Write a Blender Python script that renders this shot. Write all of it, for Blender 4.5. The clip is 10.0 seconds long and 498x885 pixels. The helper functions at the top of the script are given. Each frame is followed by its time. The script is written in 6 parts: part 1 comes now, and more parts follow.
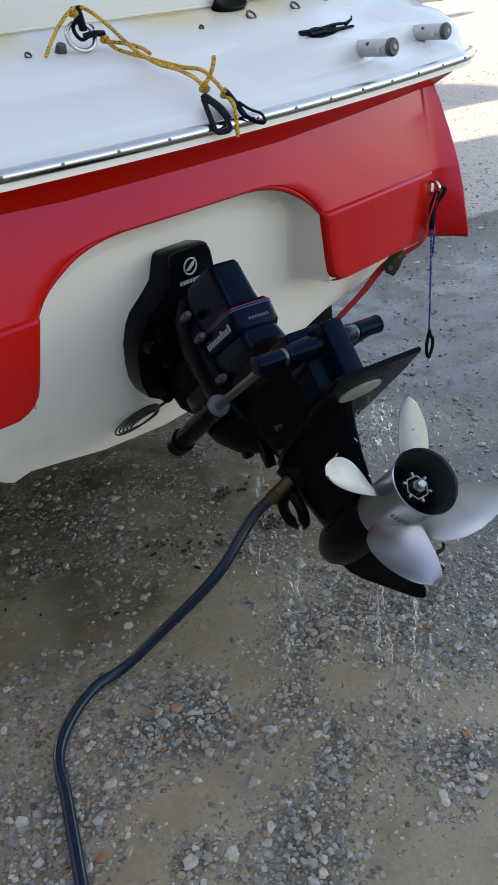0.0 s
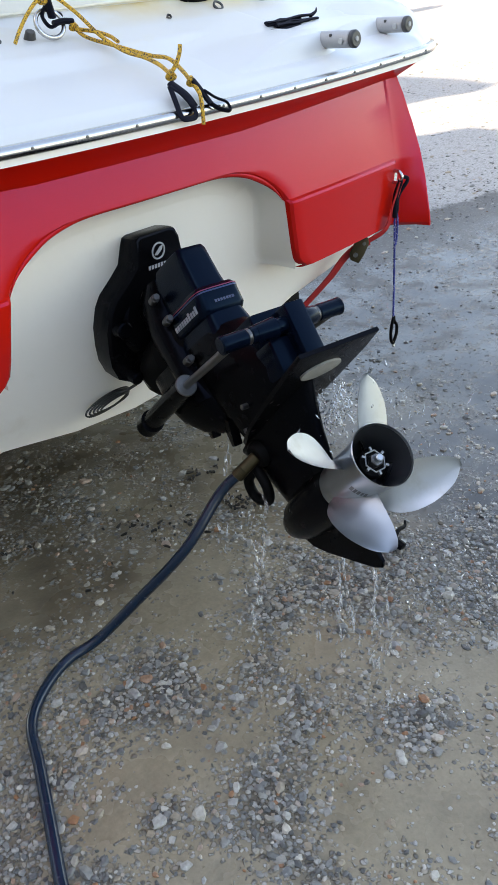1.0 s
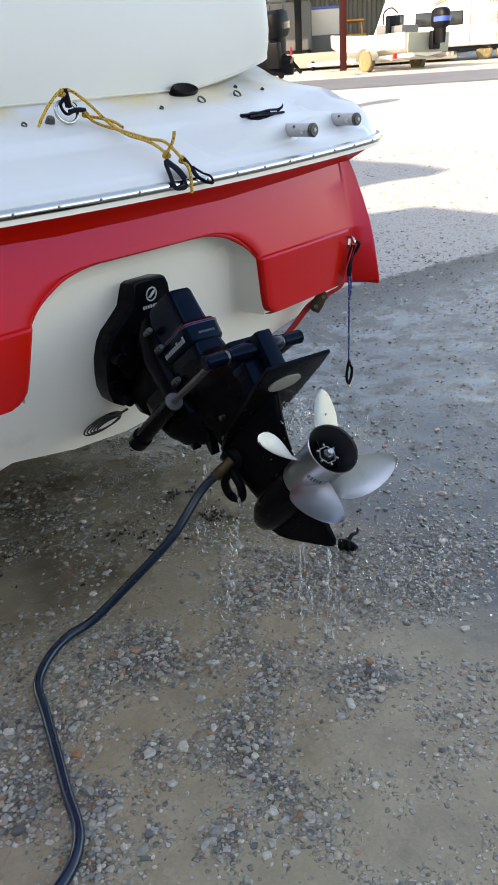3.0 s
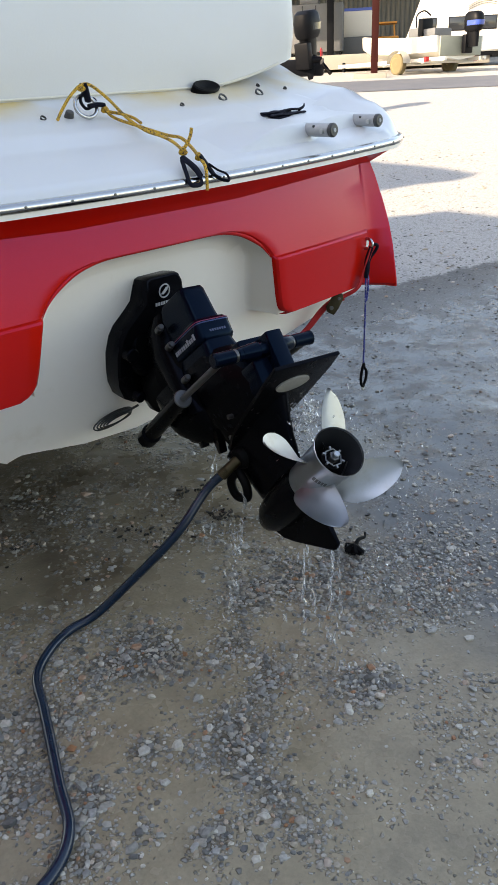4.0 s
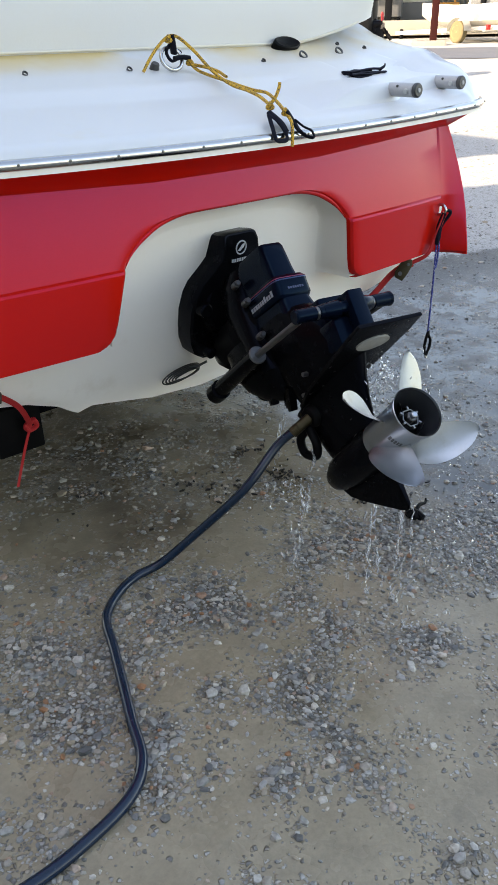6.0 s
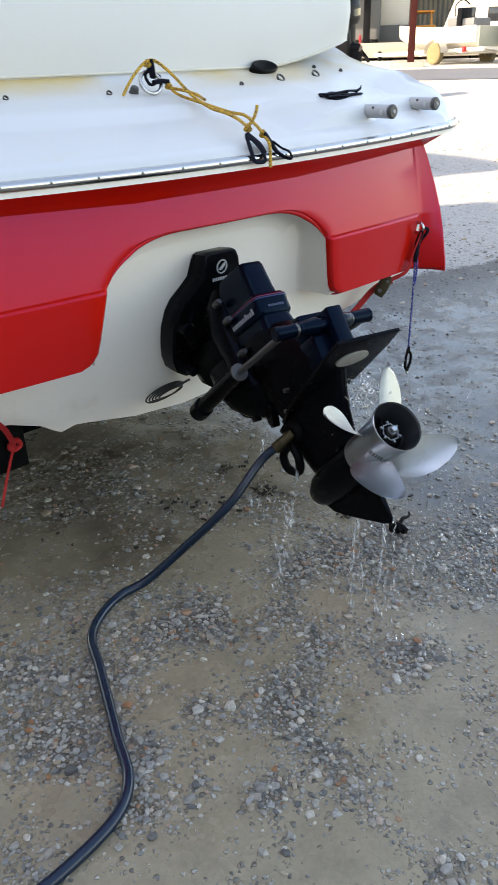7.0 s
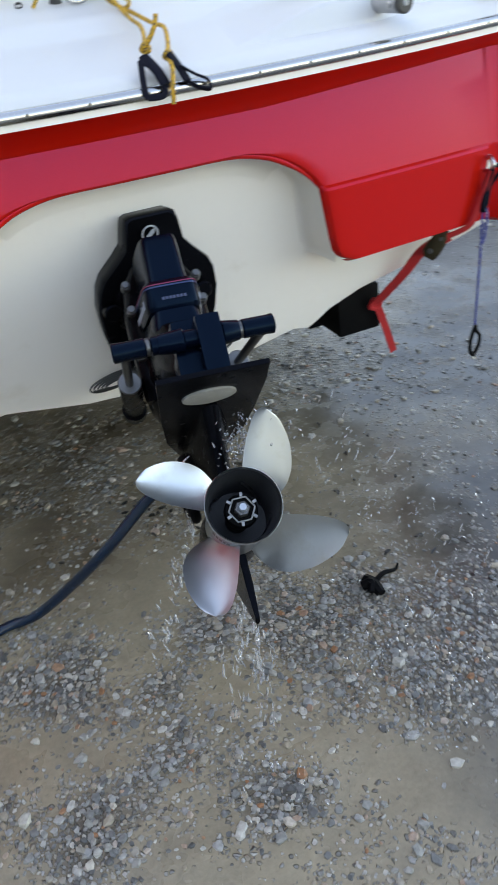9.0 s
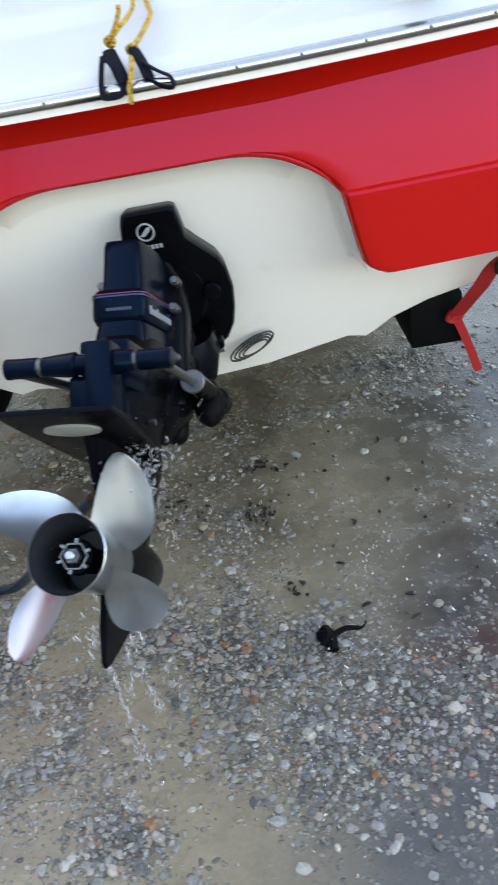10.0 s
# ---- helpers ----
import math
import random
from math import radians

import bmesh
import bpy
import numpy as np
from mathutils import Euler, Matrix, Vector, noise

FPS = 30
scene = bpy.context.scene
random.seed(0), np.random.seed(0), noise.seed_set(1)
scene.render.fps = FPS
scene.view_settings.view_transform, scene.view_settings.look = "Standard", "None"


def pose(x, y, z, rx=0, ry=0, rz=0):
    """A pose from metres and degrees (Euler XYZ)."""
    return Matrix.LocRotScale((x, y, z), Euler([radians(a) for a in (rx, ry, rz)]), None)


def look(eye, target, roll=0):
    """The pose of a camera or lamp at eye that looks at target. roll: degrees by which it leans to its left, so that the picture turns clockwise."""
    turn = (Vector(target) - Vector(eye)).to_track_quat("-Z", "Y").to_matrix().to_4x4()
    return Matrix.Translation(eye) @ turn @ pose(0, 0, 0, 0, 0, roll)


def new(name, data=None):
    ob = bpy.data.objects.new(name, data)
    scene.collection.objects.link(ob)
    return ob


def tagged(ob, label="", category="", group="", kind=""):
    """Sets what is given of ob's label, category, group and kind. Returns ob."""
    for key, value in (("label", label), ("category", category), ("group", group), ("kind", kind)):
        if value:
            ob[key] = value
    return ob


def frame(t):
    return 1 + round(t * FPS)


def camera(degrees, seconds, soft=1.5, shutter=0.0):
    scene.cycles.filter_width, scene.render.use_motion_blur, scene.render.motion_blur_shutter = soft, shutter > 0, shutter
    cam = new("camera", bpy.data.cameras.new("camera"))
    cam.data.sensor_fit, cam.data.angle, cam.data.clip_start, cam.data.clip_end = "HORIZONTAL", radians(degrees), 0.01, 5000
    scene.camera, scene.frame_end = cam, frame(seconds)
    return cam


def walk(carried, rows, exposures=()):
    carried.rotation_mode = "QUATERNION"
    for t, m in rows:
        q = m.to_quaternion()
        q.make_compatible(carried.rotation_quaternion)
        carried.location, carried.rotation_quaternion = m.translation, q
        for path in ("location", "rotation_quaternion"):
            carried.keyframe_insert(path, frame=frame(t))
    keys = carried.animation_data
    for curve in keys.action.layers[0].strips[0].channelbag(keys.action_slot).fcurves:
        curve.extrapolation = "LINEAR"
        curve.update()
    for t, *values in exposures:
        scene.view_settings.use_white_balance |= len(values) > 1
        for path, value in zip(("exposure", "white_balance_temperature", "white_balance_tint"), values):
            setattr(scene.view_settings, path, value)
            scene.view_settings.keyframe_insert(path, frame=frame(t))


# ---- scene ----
cam = camera(36.0, 10.0, shutter=0.25)
PATH = [
    (0, (0.139, 0.406, 1.313), (1.25, 1.766, 0.356), -6.4),
    (0.2, (0.132, 0.406, 1.310), (1.233, 1.730, 0.369), -4.3),
    (0.5, (0.127, 0.405, 1.306), (1.314, 1.676, 0.317), -3.4),
    (0.7, (0.119, 0.382, 1.308), (1.374, 1.668, 0.252), -4.7),
    (1, (0.107, 0.348, 1.312), (1.26, 1.655, 0.332), -5.5),
    (1.5, (0.076, 0.193, 1.319), (1.224, 1.499, 0.33), -4.1),
    (1.7, (0.050, 0.167, 1.321), (1.153, 1.477, 0.362), -4.2),
    (2, (0.01, 0.128, 1.324), (1.194, 1.444, 0.393), -4.9),
    (2.2, (-0.05, 0.124, 1.333), (1.135, 1.426, 0.384), -6.0),
    (3.3, (-0.184, 0.069, 1.339), (1.108, 1.373, 0.544), -2.8),
    (3.5, (-0.159, 0.065, 1.336), (1.092, 1.393, 0.517), -3.3),
    (4, (-0.148, 0.069, 1.332), (1.095, 1.403, 0.508), -2.4),
    (4.5, (-0.161, 0.083, 1.331), (1.088, 1.401, 0.491), -1.6),
    (5, (-0.189, 0.099, 1.321), (1.002, 1.429, 0.418), -2.5),
    (5.5, (-0.237, 0.105, 1.315), (0.93, 1.461, 0.422), -1.4),
    (5.7, (-0.244, 0.112, 1.313), (0.911, 1.476, 0.416), -0.9),
    (6.8, (-0.266, 0.101, 1.303), (0.914, 1.477, 0.459), -0.7),
    (7, (-0.255, 0.093, 1.312), (0.942, 1.453, 0.465), -1.2),
    (7.5, (-0.134, 0.089, 1.3), (1.085, 1.385, 0.387), -4.0),
    (8, (0.15, 0.015, 1.307), (1.213, 1.422, 0.363), -6.3),
    (8.2, (0.270, 0.049, 1.303), (1.295, 1.492, 0.251), -6.6),
    (8.5, (0.451, 0.1, 1.298), (1.402, 1.597, 0.375), -6.9),
    (8.7, (0.569, 0.118, 1.302), (1.411, 1.656, 0.341), -6.2),
    (9, (0.748, 0.145, 1.308), (1.353, 1.744, 0.27), -6.3),
    (9.2, (0.879, 0.122, 1.313), (1.232, 1.750, 0.277), -3.7),
    (9.5, (1.075, 0.087, 1.321), (1.27, 1.758, 0.24), -5.3),
    (9.8, (1.280, 0.144, 1.325), (1.265, 1.818, 0.278), -8.0),
    (10, (1.417, 0.182, 1.328), (1.366, 1.858, 0.238), -9.2),
]
EXPOSURES = [(t, ev, 8600, 15) for t, ev in ((0.0, 2.12), (0.5, 2.38), (1.0, 2.52), (1.5, 2.48), (2.0, 2.5), (3.5, 2.1), (4.5, 2.08), (5.0, 2.05), (5.5, 2.25), (7.0, 2.37), (7.5, 2.45), (8.5, 2.47), (9.0, 2.52), (9.5, 2.7), (10.0, 2.78))]
walk(cam, [(t, look(eye, target, roll)) for t, eye, target, roll in PATH], EXPOSURES)

# ---- world, sun, exposure ----
world = bpy.data.worlds.new("world")
scene.world = world
world.use_nodes = True
wn = world.node_tree
sky = wn.nodes.new("ShaderNodeTexSky")
sky.sky_type = "NISHITA"
sky.sun_disc = False
SUN_AZ, SUN_EL = 285.0, 30.0
sky.sun_elevation, sky.sun_rotation = radians(SUN_EL), radians(SUN_AZ)
wn.links.new(sky.outputs[0], wn.nodes["Background"].inputs[0])
wn.nodes["Background"].inputs[1].default_value = 0.15
sun = new("sun", bpy.data.lights.new("sun", "SUN"))
sun.data.energy, sun.data.angle, sun.data.color = 3.2, radians(0.5), (1.0, 0.945, 0.86)
sun_from = Vector((math.sin(radians(SUN_AZ)) * math.cos(radians(SUN_EL)), math.cos(radians(SUN_AZ)) * math.cos(radians(SUN_EL)), math.sin(radians(SUN_EL))))
sun.matrix_world = look(tuple(sun_from * 30), (0, 0, 0))


# ---- small tools ----
def part(name, bm, material, parent=None, label="", m=None, smooth=True, sharp=38):
    """Links a bmesh as one mesh object, under parent where one is given."""
    bmesh.ops.recalc_face_normals(bm, faces=bm.faces)
    for f in bm.faces:
        f.smooth = smooth
    if smooth:
        lim = radians(sharp)
        for e in bm.edges:
            e.smooth = not (len(e.link_faces) == 2 and e.calc_face_angle(0) > lim)
    me = bpy.data.meshes.new(name)
    bm.to_mesh(me)
    bm.free()
    me.materials.append(material)
    ob = new(name, me)
    if m is not None:
        ob.matrix_world = m
    if parent is not None:
        ob.parent = parent
    if label:
        ob["label"] = label
    return ob


def empty(name, label, category, m=None, group="", kind=""):
    ob = new(name)
    ob.empty_display_size = 0.05
    if m is not None:
        ob.matrix_world = m
    return tagged(ob, label, category, group, kind)


def box(bm, lo, hi, bevel=0.0, m=None, seg=2):
    r = bmesh.ops.create_cube(bm, size=1.0)
    c = [(a + b) / 2 for a, b in zip(lo, hi)]
    d = [b - a for a, b in zip(lo, hi)]
    for v in r["verts"]:
        v.co = Vector((c[0] + v.co.x * d[0], c[1] + v.co.y * d[1], c[2] + v.co.z * d[2]))
    vs = r["verts"]
    if bevel > 0:
        es = list({e for v in vs for e in v.link_edges})
        rb = bmesh.ops.bevel(bm, geom=es, offset=bevel, segments=seg, profile=0.6, affect="EDGES")
        vs = list({v for v in vs if v.is_valid} | set(rb["verts"]))
    if m is not None:
        bmesh.ops.transform(bm, matrix=m, verts=vs)
    return bm


def frame_of(d):
    d = Vector(d).normalized()
    s = Vector((0, 0, 1)) if abs(d.z) < 0.9 else Vector((1, 0, 0))
    a = d.cross(s).normalized()
    return a, d.cross(a).normalized()


def rings(bm, loops, cap=True, closed=True):
    """Skins a list of equally long loops of points."""
    vs = [[bm.verts.new(p) for p in lp] for lp in loops]
    n = len(vs[0])
    for a, b in zip(vs, vs[1:]):
        for i in range(n if closed else n - 1):
            j = (i + 1) % n
            bm.faces.new((a[i], a[j], b[j], b[i]))
    if cap and closed:
        bm.faces.new(vs[0][::-1])
        bm.faces.new(vs[-1])
    return vs


def rod(bm, p0, p1, r0, r1=None, seg=20, rim=0.0):
    """A round bar from p0 to p1, with a small rounded rim at its ends."""
    r1 = r0 if r1 is None else r1
    p0, p1 = Vector(p0), Vector(p1)
    a, b = frame_of(p1 - p0)
    d = (p1 - p0).normalized()
    st = [(p0, r0 - rim), (p0 + d * rim, r0), (p1 - d * rim, r1), (p1, r1 - rim)] if rim else [(p0, r0), (p1, r1)]
    rings(bm, [[q + (a * math.cos(2 * math.pi * i / seg) + b * math.sin(2 * math.pi * i / seg)) * r for i in range(seg)] for q, r in st])
    return bm


def catmull(pts, n=8):
    pts = [Vector(p) for p in pts]
    q = [pts[0] * 2 - pts[1]] + pts + [pts[-1] * 2 - pts[-2]]
    out = []
    for i in range(1, len(q) - 2):
        for k in range(n):
            t = k / n
            a, b, c, d = q[i - 1], q[i], q[i + 1], q[i + 2]
            out.append(0.5 * (2 * b + (c - a) * t + (2 * a - 5 * b + 4 * c - d) * t * t + (3 * b - a - 3 * c + d) * t ** 3))
    return out + [pts[-1]]


def tube(bm, pts, r, seg=10, n=8, flat=1.0):
    """A round (or flattened) strand along a smooth curve."""
    c = catmull(pts, n) if n else [Vector(p) for p in pts]
    loops, a = [], None
    for i, p in enumerate(c):
        d = (c[min(i + 1, len(c) - 1)] - c[max(i - 1, 0)]).normalized()
        if a is None:
            a, _ = frame_of(d)
        a = (a - d * a.dot(d)).normalized()
        b = d.cross(a)
        rr = r(i / (len(c) - 1)) if callable(r) else r
        loops.append([p + (a * math.cos(2 * math.pi * k / seg) + b * math.sin(2 * math.pi * k / seg) * flat) * rr for k in range(seg)])
    rings(bm, loops)
    return bm


def lathe(bm, prof, m=Matrix(), seg=40, cap=False):
    """Turns a profile of (along y, radius) about the y axis."""
    rings(bm, [[m @ Vector((r * math.cos(2 * math.pi * i / seg), y, r * math.sin(2 * math.pi * i / seg))) for i in range(seg)] for y, r in prof], cap=cap)
    return bm


def plate(bm, outline, t, m=Matrix(), bevel=0.0):
    """An outline of (x, y) made thick along z, from 0 to t."""
    lo = [bm.verts.new(m @ Vector((x, y, 0))) for x, y in outline]
    hi = [bm.verts.new(m @ Vector((x, y, t))) for x, y in outline]
    n = len(lo)
    fs = [bm.faces.new(lo[::-1]), bm.faces.new(hi)]
    fs += [bm.faces.new((lo[i], lo[(i + 1) % n], hi[(i + 1) % n], hi[i])) for i in range(n)]
    if bevel:
        bmesh.ops.bevel(bm, geom=list(fs[0].edges) + list(fs[1].edges), offset=bevel, segments=2, profile=0.6, affect="EDGES")
    return bm


def lerp(table, x):
    """A value between the rows (x, value) of a table."""
    if x <= table[0][0]:
        return table[0][1]
    for (x0, y0), (x1, y1) in zip(table, table[1:]):
        if x <= x1:
            return y0 + (y1 - y0) * (x - x0) / (x1 - x0)
    return table[-1][1]


# ---- materials ----
def mat(name, base, rough=0.5, metal=0.0, vary=0.12, scale=6.0, tint=None, bump=0.0, bump_scale=80.0, rough_vary=0.08, coat=0.0, stain=None, stain_at=(0.55, 0.75), stain_scale=2.0, spec=0.5):
    """A procedural surface: base colour with variation at two scales, stains, bump and uneven gloss."""
    m = bpy.data.materials.new(name)
    m.use_nodes = True
    nt = m.node_tree
    N, L = nt.nodes, nt.links
    bs = N["Principled BSDF"]
    tc = N.new("ShaderNodeNewGeometry").outputs["Position"]

    def noise_at(sc, detail=4.0, rough_=0.55):
        n = N.new("ShaderNodeTexNoise")
        n.inputs["Scale"].default_value, n.inputs["Detail"].default_value, n.inputs["Roughness"].default_value = sc, detail, rough_
        L.new(tc, n.inputs["Vector"])
        return n.outputs["Fac"]

    def ramp(fac, lo, hi, a=(0, 0, 0, 1), b=(1, 1, 1, 1)):
        r = N.new("ShaderNodeValToRGB")
        r.color_ramp.elements[0].position, r.color_ramp.elements[1].position = lo, hi
        r.color_ramp.elements[0].color, r.color_ramp.elements[1].color = a, b
        L.new(fac, r.inputs[0])
        return r.outputs[0]

    def mix(fac, a, b, kind="MIX"):
        x = N.new("ShaderNodeMix")
        x.data_type, x.blend_type = "RGBA", kind
        for i, v in ((0, fac), (6, a), (7, b)):
            if isinstance(v, (int, float)):
                x.inputs[i].default_value = v
            elif isinstance(v, tuple):
                x.inputs[i].default_value = (*v[:3], 1)
            else:
                L.new(v, x.inputs[i])
        return x.outputs[2]

    tint = tint or tuple(c * 0.6 for c in base)
    col = mix(ramp(noise_at(scale), 0.3, 0.75), tuple(base), tuple(b + (t - b) * vary * 2 for b, t in zip(base, tint)))
    col = mix(ramp(noise_at(scale * 14, 3.0), 0.35, 0.7), col, tuple(b + (t - b) * vary * 1.4 for b, t in zip(base, tint)), "MIX") if vary > 0.1 else col
    if stain:
        col = mix(ramp(noise_at(stain_scale, 6.0, 0.65), *stain_at), col, tuple(stain))
    L.new(col, bs.inputs["Base Color"])
    rn = N.new("ShaderNodeMapRange")
    rn.inputs["To Min"].default_value, rn.inputs["To Max"].default_value = max(0.02, rough - rough_vary), min(1, rough + rough_vary)
    L.new(noise_at(scale * 3), rn.inputs["Value"])
    L.new(rn.outputs[0], bs.inputs["Roughness"])
    bs.inputs["Metallic"].default_value = metal
    bs.inputs["Coat Weight"].default_value = coat
    bs.inputs["Coat Roughness"].default_value = 0.08
    bs.inputs["Specular IOR Level"].default_value = spec
    if bump:
        b = N.new("ShaderNodeBump")
        b.inputs["Strength"].default_value, b.inputs["Distance"].default_value = bump, 0.003
        L.new(noise_at(bump_scale, 5.0), b.inputs["Height"])
        L.new(b.outputs[0], bs.inputs["Normal"])
    return m


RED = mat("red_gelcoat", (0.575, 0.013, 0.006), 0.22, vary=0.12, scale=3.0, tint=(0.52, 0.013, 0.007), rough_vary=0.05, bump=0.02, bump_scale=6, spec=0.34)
# violet specular tint stands in for blue sky mirrored in the red stern
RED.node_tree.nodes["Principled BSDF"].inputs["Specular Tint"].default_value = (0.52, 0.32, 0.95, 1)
CREAM = mat("cream_gelcoat", (0.88, 0.835, 0.775), 0.35, vary=0.12, scale=2.5, tint=(0.82, 0.77, 0.70), coat=0.25, stain=(0.72, 0.65, 0.55), stain_at=(0.58, 0.85), stain_scale=5)
WHITE = mat("white_gelcoat", (0.585, 0.595, 0.60), 0.38, vary=0.13, scale=2.0, tint=(0.58, 0.59, 0.60), coat=0.2, stain=(0.62, 0.57, 0.42), stain_at=(0.62, 0.9), stain_scale=2.5, bump=0.05, bump_scale=60)


def yellow_bloom(m):
    """Old yellow staining on the deck along the foot of the pad."""
    N, L = m.node_tree.nodes, m.node_tree.links
    bs = N["Principled BSDF"]
    was = bs.inputs["Base Color"].links[0].from_socket
    pos = N.new("ShaderNodeNewGeometry").outputs["Position"]
    sep = N.new("ShaderNodeSeparateXYZ")
    L.new(pos, sep.inputs[0])
    near = N.new("ShaderNodeMapRange")
    near.inputs["From Min"].default_value, near.inputs["From Max"].default_value = 2.17, 2.32
    L.new(sep.outputs["Y"], near.inputs["Value"])
    n = N.new("ShaderNodeTexNoise")
    n.inputs["Scale"].default_value, n.inputs["Detail"].default_value = 3.2, 5.0
    L.new(pos, n.inputs["Vector"])
    r = N.new("ShaderNodeValToRGB")
    r.color_ramp.elements[0].position, r.color_ramp.elements[1].position = 0.36, 0.62
    L.new(n.outputs["Fac"], r.inputs[0])
    k = N.new("ShaderNodeMath")
    k.operation = "MULTIPLY"
    far = N.new("ShaderNodeMapRange")
    far.inputs["From Min"].default_value, far.inputs["From Max"].default_value = 2.62, 2.42
    L.new(sep.outputs["Y"], far.inputs["Value"])
    k0 = N.new("ShaderNodeMath")
    k0.operation = "MULTIPLY"
    L.new(near.outputs[0], k0.inputs[0])
    L.new(far.outputs[0], k0.inputs[1])
    L.new(k0.outputs[0], k.inputs[0])
    L.new(r.outputs[0], k.inputs[1])
    x = N.new("ShaderNodeMix")
    x.data_type = "RGBA"
    L.new(k.outputs[0], x.inputs[0])
    L.new(was, x.inputs[6])
    x.inputs[7].default_value = (0.58, 0.43, 0.19, 1)
    L.new(x.outputs[2], bs.inputs["Base Color"])


yellow_bloom(WHITE)
VINYL = mat("white_vinyl", (0.64, 0.63, 0.60), 0.55, vary=0.14, scale=1.6, tint=(0.62, 0.60, 0.54), bump=0.12, bump_scale=150, stain=(0.66, 0.58, 0.36), stain_at=(0.66, 0.95), stain_scale=1.7)
YELLOWED = mat("yellowed_vinyl", (0.62, 0.59, 0.52), 0.6, vary=0.3, scale=9, tint=(0.75, 0.70, 0.55), bump=0.1)
STEEL = mat("stainless_steel", (0.455, 0.485, 0.515), 0.33, metal=1.0, vary=0.10, scale=9, rough_vary=0.07, bump=0.03, bump_scale=300, stain=(0.36, 0.36, 0.35), stain_at=(0.55, 0.8), stain_scale=14)
RAILMETAL = mat("rail_trim_metal", (0.56, 0.55, 0.53), 0.22, metal=1.0, vary=0.09, scale=12, rough_vary=0.05)
BLACK = mat("black_drive_paint", (0.0020, 0.0022, 0.0027), 0.24, vary=0.3, scale=12, tint=(0.005, 0.005, 0.006), rough_vary=0.12, bump=0.06, bump_scale=120, stain=(0.008, 0.0075, 0.007), stain_at=(0.66, 0.9), stain_scale=14, spec=0.06)
COWLBLUE = mat("blue_black_cowl_plastic", (0.0012, 0.0032, 0.0085), 0.22, vary=0.2, scale=16, tint=(0.003, 0.006, 0.014), rough_vary=0.08, bump=0.05, bump_scale=200, spec=0.11)
# blue specular tints stand in for sky mirrored in the black drive parts
COWLBLUE.node_tree.nodes["Principled BSDF"].inputs["Specular Tint"].default_value = (0.28, 0.62, 1.0, 1)
BLACK.node_tree.nodes["Principled BSDF"].inputs["Specular Tint"].default_value = (0.55, 0.65, 1.0, 1)
RUBBER = mat("black_rubber", (0.003, 0.003, 0.0034), 0.5, vary=0.3, scale=30, tint=(0.005, 0.005, 0.005), bump=0.15, bump_scale=160, spec=0.06)
BOLT = mat("zinc_bolt", (0.55, 0.55, 0.53), 0.35, metal=1.0, vary=0.2, scale=60)
RODMETAL = mat("worn_ram_rod", (0.16, 0.16, 0.16), 0.38, metal=0.8, vary=0.3, scale=30)
ZINC = mat("anode_patch", (0.33, 0.32, 0.29), 0.7, vary=0.4, scale=40, tint=(0.2, 0.19, 0.17), bump=0.3, bump_scale=90)
HOSE = mat("dark_blue_hose", (0.002, 0.011, 0.027), 0.24, spec=0.42, vary=0.2, scale=25, tint=(0.006, 0.022, 0.05), rough_vary=0.1)
BRASS = mat("old_brass", (0.07, 0.055, 0.028), 0.5, metal=0.8, vary=0.4, scale=70)
WEB = mat("navy_webbing", (0.005, 0.006, 0.014), 0.75, spec=0.15, vary=0.3, scale=60, bump=0.4, bump_scale=500)
REDWEB = mat("red_webbing", (0.50, 0.012, 0.014), 0.75, vary=0.25, scale=50, bump=0.4, bump_scale=500)
GREYTUBE = mat("grey_tube_plastic", (0.40, 0.41, 0.42), 0.35, vary=0.25, scale=20, tint=(0.25, 0.25, 0.25), bump=0.1)
DARKCAP = mat("dark_grey_cap", (0.05, 0.05, 0.05), 0.45, vary=0.3, scale=60)
HUB_DARK = mat("dark_hub", (0.018, 0.021, 0.026), 0.34, vary=0.4, scale=40, tint=(0.03, 0.031, 0.034), spec=0.3)
TABMETAL = mat("dull_tab_metal", (0.30, 0.31, 0.31), 0.45, metal=0.8, vary=0.3, scale=80)
LOGO = mat("pale_logo_print", (0.40, 0.41, 0.43), 0.4, vary=0.1, scale=30)
WORN_PRINT = mat("worn_grey_print", (0.30, 0.31, 0.34), 0.45, vary=0.2, scale=60)
LOGODIM = mat("blue_grey_print", (0.045, 0.06, 0.12), 0.4, vary=0.1, scale=30)
STRIPE_RED = mat("dull_red_stripe", (0.26, 0.02, 0.07), 0.4, vary=0.12, scale=30)
DULLBOLT = mat("dull_bolt", (0.14, 0.14, 0.14), 0.4, metal=0.9, vary=0.3, scale=60)
STRIPE_BLUE = mat("blue_stripe", (0.012, 0.030, 0.11), 0.35, vary=0.1, scale=40)
WIRE = mat("steel_wire", (0.07, 0.07, 0.068), 0.45, metal=0.7, vary=0.3, scale=50)


